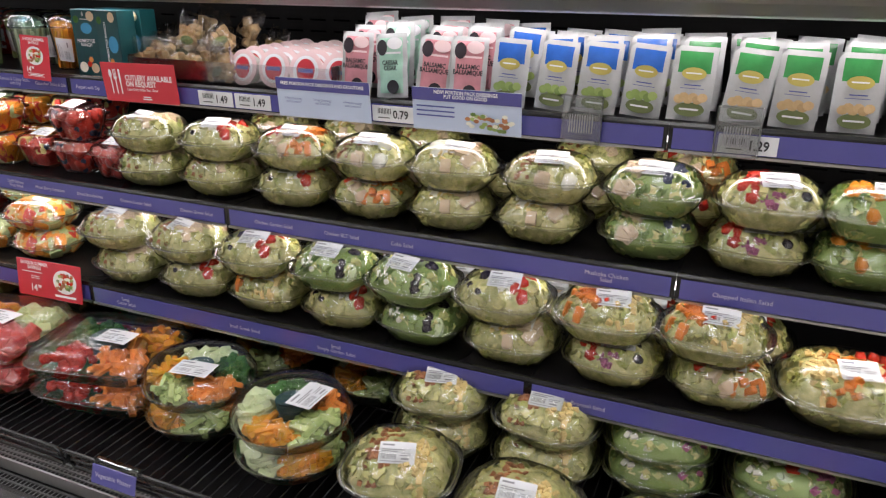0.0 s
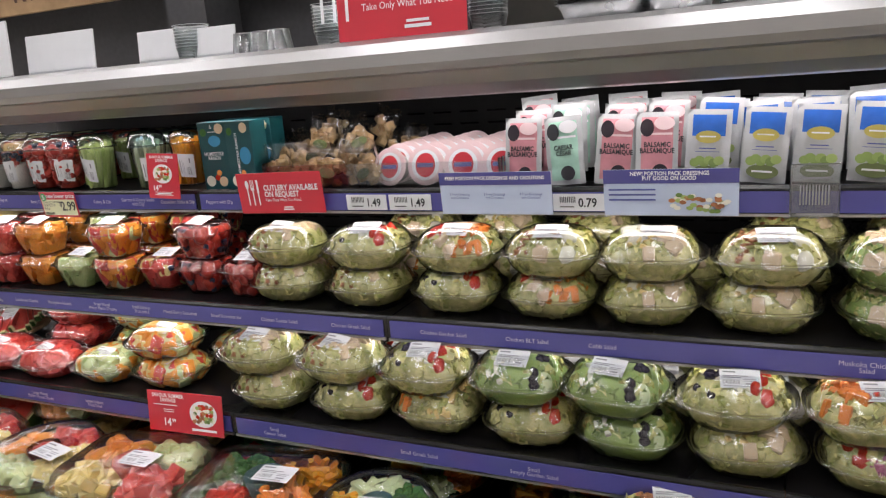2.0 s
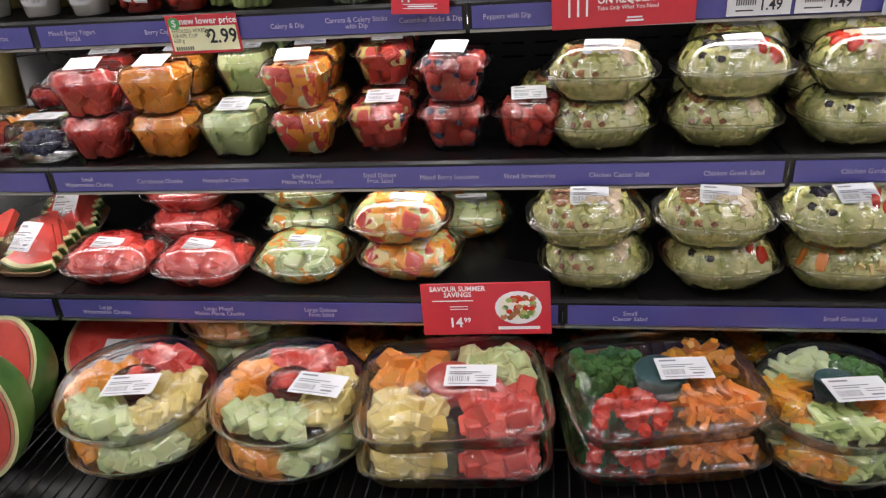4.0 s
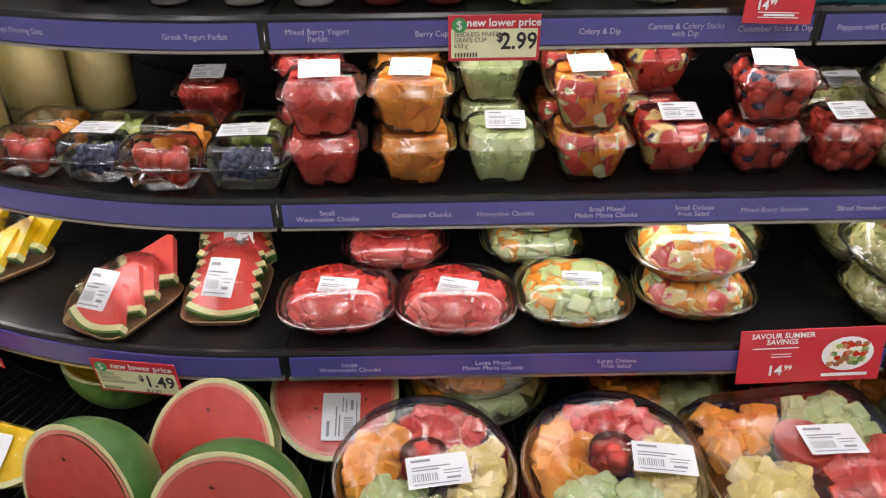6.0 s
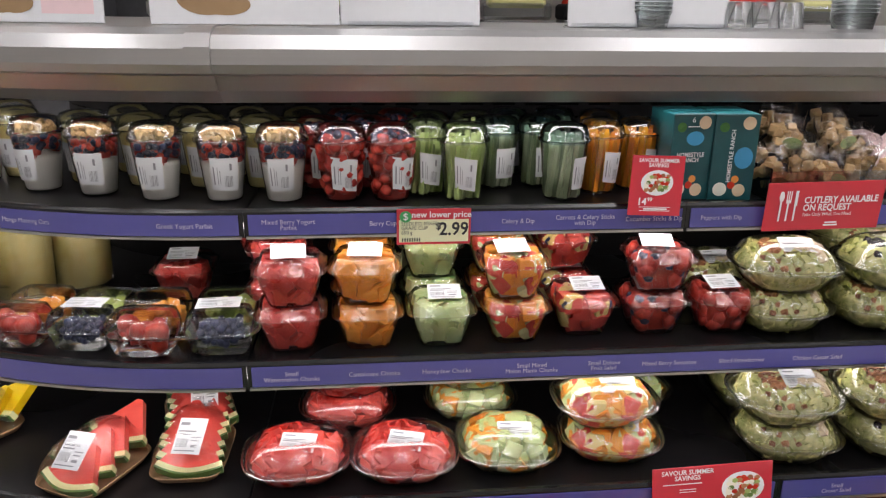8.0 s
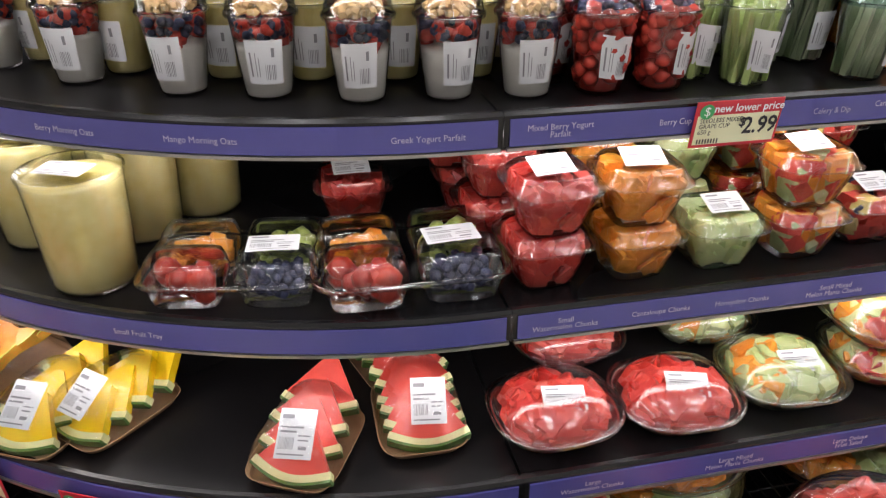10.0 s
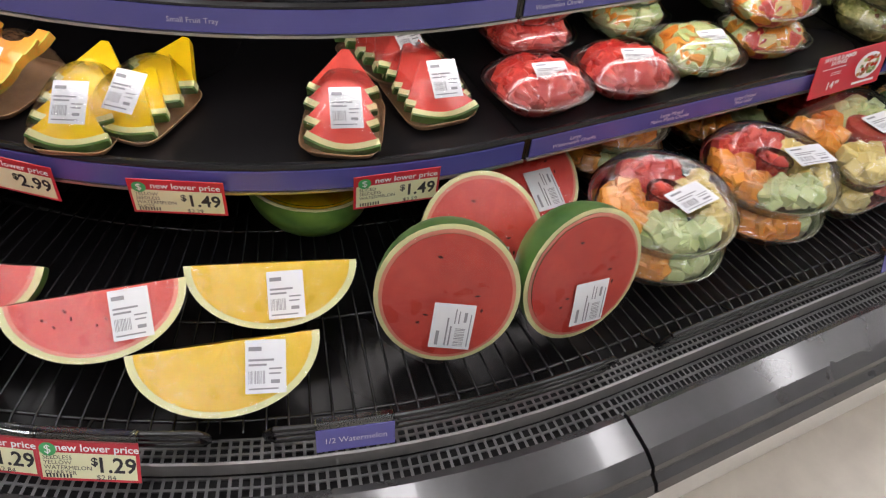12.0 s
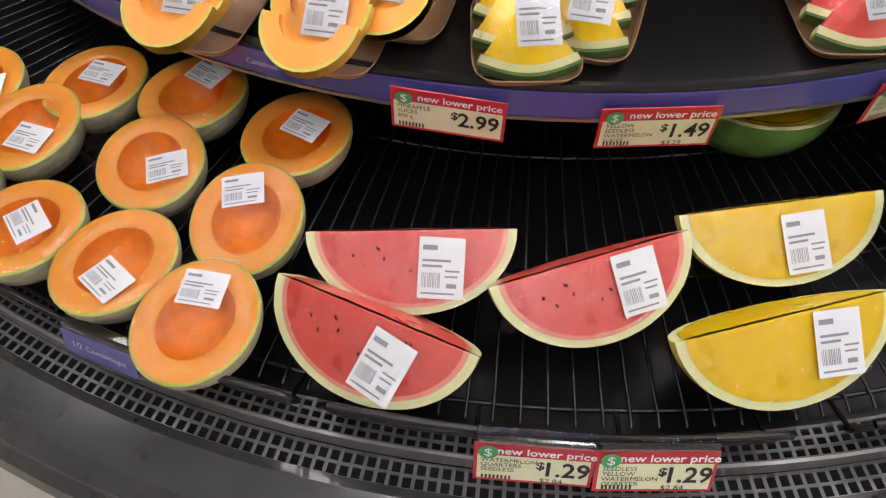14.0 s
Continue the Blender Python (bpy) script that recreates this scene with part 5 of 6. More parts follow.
def dip_carton(face_a, seed):
    rg = random.Random(seed)
    r = root("dip_carton", "dark teal carton of ranch dip snack cups", "carton", "teal dip cartons")
    w, d, h = 0.08, 0.05, 0.158
    part("carton", box_bm(w, d, h, (0, 0, h / 2), 0.0012), M["box_teal"], r)
    y = -d / 2 - 0.0012
    mesh_ob("logo", *disc(0.004 if face_a else 0.017, h * (0.72 if face_a else 0.5), 0.017, 0.013 if face_a else 0.02, y), M["box_blue"], r, "blue arch logo")
    if face_a:
        text(r, "HOMESTYLE\nRANCH", 0.0115, -0.002, y, h * 0.5, M["white_ink"], squeeze=0.85, bold=0.02)
        text(r, "6", 0.014, -0.002, y, h * 0.93, M["white_ink"])
        mesh_ob("small_print", *quad_list([(-0.012, h * 0.85, 0.01, h * 0.86)], y), M["white_ink"], r)
    else:
        t = text(r, "HOMESTYLE RANCH", 0.0105, -0.006, y, h * 0.52, M["white_ink"], squeeze=0.9, bold=0.02)
        t.matrix_basis = pose(-0.006, y, h * 0.52, 90, 0, 0) @ pose(0, 0, 0, 0, 0, 90)
    for m, x, z, s in (("tan_print", 0.02, 0.9, 0.012), ("egg_white", -0.02, 0.13, 0.013), ("tan_print", 0.015, 0.12, 0.012), ("broccoli", -0.024, 0.85, 0.009), ("orange_print", 0.006, 0.25, 0.007), ("tomato", 0.0, 0.18, 0.007)):
        mesh_ob("printed_food", *disc(x, h * z, s, s, y - 0.0004, 14), M[m], r)
    return r


place(dip_carton(True, 1), 0.795, 0.075, Z3, 4)
place(dip_carton(False, 2), 0.878, 0.068, Z3, -6)
place(dip_carton(True, 3), 0.80, 0.14, Z3, 3)
place(dip_carton(False, 4), 0.884, 0.13, Z3, -2)


def crouton_bag(seed):
    rg = random.Random(seed)
    r = root("crouton_bag", "small clear bag of toasted croutons with crimped ends", "crouton bag", "bags of croutons")
    bits = []
    for _ in range(20):
        bits.append(stamp(CUBE, (rg.uniform(-0.026, 0.026), rg.uniform(-0.011, 0.011), rg.uniform(0.008, 0.062)), 0.0165, rg))
    mesh_ob("croutons", *merge(bits), M["crouton"], r)
    v, f = [], []
    nu, nv = 10, 8
    for s in (-1, 1):
        o = len(v)
        for j in range(nv + 1):
            for i in range(nu + 1):
                a, b = i / nu * 2 - 1, j / nv * 2 - 1
                bulge = 0.021 * (1 - a ** 4) * (1 - b ** 4) + 0.004 * rg.uniform(-1, 1) * (1 - b ** 6)
                v.append((a * 0.038 * (1 - 0.1 * (1 - b * b)), s * bulge, 0.043 + b * 0.052 + 0.004 * math.sin(i * 1.7 + seed) * max(0, abs(b) - 0.8) * 5))
        for j in range(nv):
            for i in range(nu):
                q = o + j * (nu + 1) + i
                f.append((q, q + 1, q + nu + 2, q + nu + 1))
    mesh_ob("bag", v, f, M["bag"], r, "crinkled clear film", smooth=False)
    if seed % 2 == 0:
        v, f = disc(0.006, 0.026, 0.02, 0.011, -0.0225)
        mesh_ob("logo", v, f, M["olive_logo"], r, "dark oval logo")
    return r


bags = [crouton_bag(i) for i in range(4)]
rg = random.Random(11)
k = 0
for row in range(3):
    for col in range(5):
        x = 0.965 + col * 0.062 + rg.uniform(-0.012, 0.012)
        y = 0.07 + row * 0.075 + rg.uniform(-0.015, 0.015)
        m = pose(x, y, Z3 + 0.004 + row * 0.012 + (0.045 if col % 2 and row else 0.0), rg.uniform(-22, 4), rg.uniform(-22, 22), rg.uniform(-25, 25))
        if k < 4:
            bags[k].matrix_basis = m
        else:
            copy_thing(bags[k % 4], m)
        k += 1
bin_ = root("clear_bin", "clear acrylic bin holding crouton bags and dip cups", "bin")
box("front", 0.56, 0.003, 0.055, (1.225, 0.028, Z3 + 0.0285), M["acrylic"], bin_)
for x in (0.945, 1.505):
    box("side", 0.003, 0.3, 0.06, (x, 0.18, Z3 + 0.031), M["acrylic"], bin_)


def dip_cup(seed):
    r = root("ranch_dip_cup", "round white dip cup with pale pink lid standing on edge", "dip cup", "round dip cups")
    a = bmesh.new()
    bmesh.ops.create_cone(a, cap_ends=True, segments=30, radius1=0.0375, radius2=0.029, depth=0.026, matrix=pose(0, 0.015, 0.038, -90, 0, 0))
    part("cup", a, M["white_panel"], r, smooth=False)
    a = bmesh.new()
    bmesh.ops.create_cone(a, cap_ends=True, segments=30, radius1=0.0385, radius2=0.0385, depth=0.003, matrix=pose(0, 0.0, 0.0385, 90, 0, 0))
    part("lid", a, M["pink_lid"], r, "pale pink peel lid")
    mesh_ob("lid_centre", *disc(0, 0.0385, 0.029, 0.029, -0.0022, 26), M["white_ink"], r)
    mesh_ob("lid_print", *merge([disc(0, 0.0385, 0.021, 0.023, -0.0028, 22)]), M["red"], r, "red label print")
    mesh_ob("lid_band", *quad_list([(-0.017, 0.034, 0.017, 0.042)], -0.0034), M["blue_ink"], r)
    return r


d = dip_cup(1)
k = 0
for col in range(4):
    for row in range(7):
        x = 1.243 + col * 0.085 + row * 0.006
        y = 0.065 + row * 0.033
        m = pose(x, y, Z3 + 0.002 + 0.0012 * row, -12 + 2 * (row % 2), 0, 5 * (col - 1.5)) @ Matrix.Scale(1.05, 4)
        if k == 0:
            d.matrix_basis = m
        else:
            copy_thing(d, m)
        k += 1


def sachet(kind, seed):
    rg = random.Random(seed)
    words = {"pink": ("foil_pink", "pink and white balsamic dressing sachet"), "mint": ("foil_mint", "mint green caesar dressing sachet"), "blue": ("foil_blue", "blue and white dressing sachet"), "green": ("foil_green", "green and white dressing sachet")}
    r = root("dressing_sachet", words[kind][1], "sachet", "dressing sachets standing in rows")
    w, h = 0.074, 0.13
    v, f, fm = [], [], []
    nu, nv = 8, 14
    for s in (-1, 1):
        o = len(v)
        for j in range(nv + 1):
            for i in range(nu + 1):
                a, b = i / nu * 2 - 1, j / nv * 2 - 1
                t = 0.005 * max(0, 1 - a ** 4) * max(0, 1 - b ** 6)
                v.append((a * w / 2, s * t + 0.004 * noise.noise(Vector((a * 2.2, b * 3, seed))), (b + 1) / 2 * h))
        for j in range(nv):
            for i in range(nu):
                q = o + j * (nu + 1) + i
                f.append((q, q + 1, q + nu + 2, q + nu + 1))
                edge = i in (0, nu - 1) or j in (0, nv - 1)
                top = (0.6 if kind in ("blue", "green") else 0.05) < j / nv
                fm.append(1 if s < 0 and top and not edge and j < nv - 1 else 0)
    mesh_ob("pouch", v, f, None, r, "glossy printed foil pouch", smooth=True, mats=[M["foil_white"], M[words[kind][0]]], fmats=fm)
    y = -0.0085
    if kind in ("pink", "mint"):
        text(r, "BALSAMIC\nBALSAMIQUE" if kind == "pink" else "CAESAR\nCÉSAR", 0.0128, 0, y, h * 0.5, M["ink"], squeeze=0.8, bold=0.03)
        mesh_ob("print", *merge([disc(0.006, h * 0.17, 0.014, 0.014, y), disc(-0.018, h * 0.78, 0.012, 0.016, y - 0.0003)]), M["ink" if kind == "mint" else "olive"], r)
        mesh_ob("print_white", *merge([quad_list([(-0.028, h * 0.68, 0.026, h * 0.71)], y), disc(0.012, h * 0.84, 0.018, 0.012, y)]), M["pink_lid" if kind == "pink" else "white_ink"], r)
    else:
        mesh_ob("logo", *merge([disc(0, h * 0.63, 0.021, 0.011, y - 0.0006)]), M["gold"], r, "gold oval logo")
        mesh_ob("logo_lower", *disc(0, h * 0.15, 0.026, 0.0125, y), M["olive_logo"], r, "olive oval logo")
        mesh_ob("logo_line", *quad_list([(-0.017, h * 0.14, 0.016, h * 0.165), (-0.014, h * 0.625, 0.013, h * 0.645)], y - 0.001), M["white_ink"], r)
        mesh_ob("print", *quad_list([(-0.014, h * 0.47, 0.014, h * 0.485), (-0.02, h * 0.43, 0.02, h * 0.437)], y), M["blue_ink"], r)
        mesh_ob("printed_food", *merge([disc(-0.02 + 0.008 * i, h * 0.285 + 0.004 * (i % 2), 0.009, 0.008, y - 0.0001 * i, 9) for i in range(6)]), M["greens" if kind == "blue" else "crouton"], r)
    return r


sx = [("pink", 1.545), ("mint", 1.625), ("pink", 1.715), ("pink", 1.80), ("blue", 1.885), ("blue", 1.968), ("blue", 2.05), ("blue", 2.138), ("green", 2.222), ("green", 2.312), ("green", 2.398), ("green", 2.486), ("green", 2.574), ("green", 2.66)]
protos = {}
rg = random.Random(21)
for kind, x in sx:
    for row in range(4):
        y = 0.064 + row * 0.034
        m = pose(x + rg.uniform(-0.006, 0.006) + row * 0.006, y, Z3 + 0.001 + row * (0.009 if kind in ("pink", "mint") else 0.004), -8 + rg.uniform(-2, 2), rg.uniform(-5, 5), rg.uniform(-9, 9)) @ pose(0, 0, rg.uniform(0, 0.014) * (row > 0))
        if kind not in protos:
            protos[kind] = sachet(kind, len(protos) + 1)
            protos[kind].matrix_basis = m
        else:
            copy_thing(protos[kind], m)
# two sachets hang over the shelf edge, back side out
for x in (2.05, 2.312):
    r = root("hanging_sachet", "white sachet hanging over the shelf edge, barcode showing", "sachet", "sachets over the edge")
    part("pouch", box_bm(0.072, 0.005, 0.086, (0, 0, -0.043), 0.0022), M["plastic_frost"], r)
    mesh_ob("barcode", *quad_list([(-0.022 + 0.0045 * i, -0.066, -0.022 + 0.0045 * i + 0.0022, -0.034) for i in range(10)] + [(-0.026, -0.082, 0.026, -0.079), (-0.02, -0.024, 0.02, -0.021)], -0.0036), M["grey_ink"], r)
    place(r, x, YC - R3 - 0.0155, Z3 + 0.045, 2, -3)

# ---- middle shelf: tubs and salads ----
tray = fruit_tray(1)
spread(tray, [(-0.352, 0.085, 8), (-0.118, 0.045, 4), (-0.58, 0.36, 8)], Z2, 1.08)
spread(jar(1), [(-0.555, 0.14), (-0.505, 0.285), (-0.415, 0.36), (-0.66, 0.30), (-0.76, 0.42), (-0.60, 0.44)], Z2)
H = 0.083
spread(fruit_cup("clear tub of red watermelon chunks", [("melon_red", 1)], seed=1), [(-0.172, 0.264, 8), (0.069, 0.011, 4), (0.072, 0.008, 2, H), (0.035, 0.144, 0), (0.039, 0.144, 4, H), (0.025, 0.274, 0), (-0.005, 0.274, 0, H)], Z2)
spread(fruit_cup("clear tub of orange cantaloupe chunks", [("cant", 1)], seed=2), [(0.205, 0.009, 2), (0.203, 0.011, -3, H), (0.197, 0.144, 0), (0.195, 0.144, 0, H)], Z2)
spread(fruit_cup("clear tub of pale green honeydew chunks", [("honeydew", 1)], seed=3), [(0.337, 0.011, 0), (0.329, 0.139, 0, 0), (0.327, 0.14, 3, H), (0.327, 0.264, 0), (0.329, 0.264, 0, H)], Z2)
spread(fruit_cup("clear tub of mixed melon chunks", [("cant", 0.55), ("melon_red", 0.35), ("honeydew", 0.3)], seed=4), [(0.472, 0.014, 3), (0.468, 0.016, -2, H), (0.46, 0.154, 0), (0.46, 0.154, 0, H)], Z2)
spread(fruit_cup("clear tub of deluxe fruit salad with berries", [("melon_red", 0.4), ("pine", 0.2), ("berry_red", 0.4), ("blueberry", 0.35)], seed=5), [(0.606, 0.034, 0), (0.597, 0.159, 0), (0.597, 0.164, 4, H), (0.587, 0.274, 0), (0.587, 0.274, 0, H)], Z2)
spread(fruit_cup("clear tub of strawberries and blueberries", [("berry_red", 1.1), ("blueberry", 0.3)], seed=6), [(0.741, 0.03, 3), (0.745, 0.03, -3, H)], Z2)
spread(fruit_cup("clear tub of sliced strawberries", [("berry_red", 1.3)], seed=7), [(0.875, 0.026, -4)], Z2)

kinds = [
    ("clear bowl of caesar salad with bacon bits", "lettuce", ["bacon", "chicken"]),
    ("clear bowl of greek salad with olives and tomato", "lettuce", ["olive", "feta", "tomato"]),
    ("clear bowl of garden salad with tomato and carrot", "lettuce", ["tomato", "chicken", "carrot"]),
    ("clear bowl of chicken salad with bacon and egg", "lettuce", ["bacon", "chicken", "egg"]),
    ("clear bowl of cobb salad with egg and cheese", "lettuce", ["egg", "cheese", "chicken"]),
    ("clear bowl of dark mixed greens with chicken", "greens", ["chicken", "berry"]),
    ("clear bowl of salad with cucumber slices", "greens", ["feta", "olive"]),
    ("clear bowl of chopped salad with tomato and olives", "lettuce", ["tomato", "onion", "olive"]),
    ("clear bowl of salad with mandarin segments", "greens", ["mandarin", "cheese"]),
    ("clear bowl of salad with shredded carrot and peppers", "lettuce", ["carrot", "tomato", "cheese"]),
]
bowls = []
for i, (lab, g, tops) in enumerate(kinds):
    bowls.append((salad_bowl(lab, g, tops, seed=i + 3, label_turn=(-6, 5, -3, 8)[i % 4]), []))
BH = 0.084
x2 = [(0.992, 0), (1.2, 1), (1.405, 2), (1.608, 3), (1.787, 4), (1.982, 3), (2.185, 5), (2.375, 7), (2.54, 8), (2.73, 7)]
under2 = [0, 0, 1, 2, 4, 4, 5, 7, 8, 8]
for i, (x, kd) in enumerate(x2):
    y = 0.024
    bowls[kd][1].append((x + 0.004 * (i % 3), y, (-5, 4, 0)[i % 3], BH, Z2))
    bowls[under2[i]][1].append((x - 0.005 * (i % 2), y + 0.004, (6, -4)[i % 2], 0, Z2))
    bowls[(kd + 1) % 5][1].append((x + 0.03, y + 0.185, 3, 0, Z2))
    if i in (1, 2, 3, 5, 6):
        bowls[(kd + 2) % 5][1].append((x + 0.05, y + 0.185, 3, BH, Z2))
x1 = [(0.966, 0), (1.175, 0), (1.37, 1), (1.565, 6), (1.745, 6), (1.94, 1), (2.14, 9), (2.325, 9)]
under1 = [0, 1, 9, 1, 6, 4, 7, 2]
for i, (x, kd) in enumerate(x1):
    y = -0.083
    bowls[kd][1].append((x, y, (4, -5, 2)[i % 3], BH, Z1))
    bowls[under1[i]][1].append((x + 0.02, y + 0.01, (-4, 6)[i % 2], 0, Z1))
    bowls[(kd + 2) % 5][1].append((x + 0.05, y + 0.185, 0, 0, Z1))
bowls[0][1].append((0.93, 0.21, 10, 0, Z2))
for b, spots in bowls:
    for i, (x, y, t, lift, z) in enumerate(spots):
        m = pose(x, y, z + lift, 0, 0, t)
        if i == 0:
            b.matrix_basis = m
        else:
            copy_thing(b, m)
big = salad_bowl("large clear bowl of salad with cheese and tomato", "lettuce", ["cheese", "carrot", "tomato"], 0.235, 0.2, 0.11, 0.055, 10, 31)
place(big, 2.545, -0.055, Z1, 3)
copy_thing(big, pose(2.80, 0.0, Z1, 0, 0, -4))

# ---- lower shelf: fruit bowls and slices ----
wm = fruit_bowl("clear bowl of red watermelon chunks", [("melon_red", 1)], seed=1)
spread(wm, [(0.076, -0.068, 4), (0.266, -0.076, -3), (0.16, 0.11, 0), (0.165, 0.11, 3, 0.072)], Z1)
mm = fruit_bowl("clear bowl of mixed melon chunks", [("honeydew", 0.7), ("cant", 0.35)], seed=2)
spread(mm, [(0.456, -0.06, -6), (0.41, 0.12, 0), (0.415, 0.12, 3, 0.072), (0.74, 0.13, 5)], Z1)
df = fruit_bowl("clear bowl of melon, pineapple and berries", [("honeydew", 0.4), ("cant", 0.5), ("melon_red", 0.2), ("pine", 0.3)], seed=3)
spread(df, [(0.655, -0.045, -8), (0.64, -0.04, 4, 0.072)], Z1)
spread(slice_tray("melon_red", 1, 4, paper_turn=10), [(-0.283, -0.045, -14)], Z1)
spread(slice_tray("melon_red", 2, 6), [(-0.118, -0.015, 4), (-0.135, 0.12, 24, 0.006)], Z1)
spread(slice_tray("melon_yellow", 3, 4, paper_turn=4), [(-0.655, 0.095, 6), (-0.565, 0.095, -16)], Z1)
spread(slice_tray("cant", 4, 5, paper_turn=2), [(-0.85, 0.215, 4), (-0.98, 0.33, 10), (-0.75, 0.235, 0)], Z1)

# ---- deck ----
pl = platter(1)
spread(pl, [(0.215, -0.31, 0, 0.068), (0.215, -0.31, 40)], ZD)
pl2 = platter(2, second=True)
spread(pl2, [(0.485, -0.305, 10, 0.068), (0.485, -0.305, 70), (0.30, -0.03, 30, 0), (0.62, -0.03, 60, 0), (0.30, -0.03, 90, 0.07)], ZD)
spread(big_tray(False, 1), [(0.755, -0.30, 8, 0.04), (0.755, -0.3, 4, -0.034)], ZD + 0.034)
spread(big_tray(True, 2), [(1.08, -0.27, 12, 0.04), (1.08, -0.27, 8, -0.034), (0.93, -0.02, 4, -0.034)], ZD + 0.034)
vp = platter(5, True, 0.235)
spread(vp, [(1.335, -0.275, 0, 0.068), (1.335, -0.275, 50), (1.59, -0.31, 80, 0.068), (1.59, -0.31, 130), (1.33, 0.0, 20), (1.62, 0.0, 40)], ZD)
lb = salad_bowl("large clear bowl of salad with bacon bits", "lettuce", ["bacon", "cheese"], 0.2, 0.19, 0.1, 0.05, 8, 41)
spread(lb, [(1.845, -0.15, 5, 0.08), (2.06, -0.15, -6, 0.08), (1.855, -0.37, 10, 0.05), (2.07, -0.36, -4, 0.03), (1.845, -0.15, 15), (2.06, -0.15, 0), (1.60, 0.17, 0), (1.40, 0.17, 0), (1.15, 0.15, 0)], ZD)
db = salad_bowl("large clear bowl of broccoli salad with feta", "greens", ["feta", "tomato", "onion"], 0.2, 0.19, 0.1, 0.05, -10, 42)
spread(db, [(2.26, -0.1, 4, 0.06), (2.48, -0.1, -8, 0.04), (2.26, -0.1, 4), (2.48, -0.1, 0), (2.3, -0.32, 0), (2.52, -0.32, 5)], ZD)

# halves stand on their rind against the fence, cut face to the aisle
wh = melon_half()
R_ = label_on(wh, 0.08, 0.062, (0.01, -0.048, 0.0095), 0, 0, 86)
HZ = ZD + 0.115


def stand(ob, x, y, face, lean, z=HZ):
    """Cut face looks along the heading face (degrees from -y), leaning back."""
    return Matrix.Translation((x, y, z)) @ pose(0, 0, 0, 0, 0, face) @ pose(0, 0, 0, 90 - lean, 0, 0)


wh.matrix_basis = stand(wh, -0.25, -0.372, -24, 15)
for x, y, f, ln in ((-0.035, -0.415, -2, 12), (-0.115, -0.25, -18, 40), (0.06, -0.11, 5, 62)):
    copy_thing(wh, stand(wh, x, y, f, ln, HZ if ln < 30 else ZD + 0.07))
yh = melon_half("melon_yellow")
yh["label"] = "half yellow watermelon, cut face up, under film"
yh.matrix_basis = pose(-0.33, 0.0, ZD + 0.085, -4, 3, 20)
for flesh, rind, x, y, rz, tip, lab, words in (
        ("melon_red", "rind_green", -0.872, -0.03, -26, 0, (0.035, 0.045, -4), "red watermelon quarter wrapped in film"),
        ("melon_red", "rind_green", -0.955, -0.115, -52, 0, (0.03, 0.05, -10), "red watermelon quarter wrapped in film"),
        ("melon_red", "rind_green", -0.705, -0.16, -8, 0, (0.045, 0.04, 0), "red watermelon quarter wrapped in film"),
        ("melon_yellow", "rind_yellow", -0.458, -0.195, -18, 0, (0.02, 0.05, 2), "yellow watermelon quarter wrapped in film"),
        ("melon_yellow", "rind_yellow", -0.562, -0.318, -12, 0, (0.05, 0.04, -6), "yellow watermelon quarter wrapped in film")):
    q = melon_quarter(flesh, rind, label=words, lab=lab, length=0.128 if flesh == "melon_yellow" else 0.125, rad=0.1)
    q.matrix_basis = Matrix.Translation((x, y, ZD + 0.094)) @ pose(0, 0, 0, 0, 0, rz) @ pose(0, 0, 0, -9, 0, 0)
cl = [(-1.16, 0.44, 20, 0, 10), (-1.262, 0.39, -30, 4, 25), (-1.04, 0.35, 30, 2, -20), (-0.935, 0.205, 10, 2, -16), (-1.125, 0.245, -40, 6, 50), (-1.04, 0.095, -50, 12, 12), (-1.295, 0.21, 10, 2, -30), (-1.2, 0.105, 16, 0, -8), (-1.135, -0.02, -34, 6, -6), (-1.38, 0.33, 40, 2, 14), (-1.32, 0.52, 10, 2, 60)]
protos_c = [cantaloupe_half(1, (0.006, 0.012, 6)), cantaloupe_half(2, (0.02, -0.026, -10)), cantaloupe_half(3, (-0.01, 0.034, 14))]
for i, (x, y, rz, tip, t) in enumerate(cl):
    m = Matrix.Translation((x, y, ZD + 0.074)) @ pose(0, 0, 0, 0, 0, facing(x, y)) @ pose(0, 0, 0, tip, 0, 0) @ pose(0, 0, 0, 0, 0, t)
    if i < 3:
        protos_c[i].matrix_basis = m
    else:
        copy_thing(protos_c[i % 3], m)

# ---- on top of the canopy ----
ZT = 1.511
place(cutlery_sign(0.28, 0.19), 1.305, 0.06, ZT, 3, -4)
for x, w, h in ((0.29, 0.24, 0.1), (0.63, 0.13, 0.075), (0.80, 0.12, 0.068)):
    r = root("blank_card", "plain white card standing in a clear holder", "card", "white cards on the canopy")
    box("card", w, 0.004, h, (0, 0, h / 2), M["paper"], r, "", 0.001)
    box("foot", w * 0.9, 0.05, 0.006, (0, 0.02, 0.003), M["acrylic"], r, "clear holder", 0.001)
    place(r, x, 0.1, ZT, 2, -6)


def stack_of(label, n, w, d, h, step, material, cat):
    r = root("container_stack", label, cat, "stacks of packaging on the canopy")
    for i in range(n):
        loft("container", [(w * 0.42, d * 0.42, i * step), (w * 0.46, d * 0.46, i * step + h * 0.6), (w * 0.5, d * 0.5, i * step + h), (w * 0.52, d * 0.52, i * step + h - 0.001)], M[material], r, e=4, n=24, top=False)
    return r


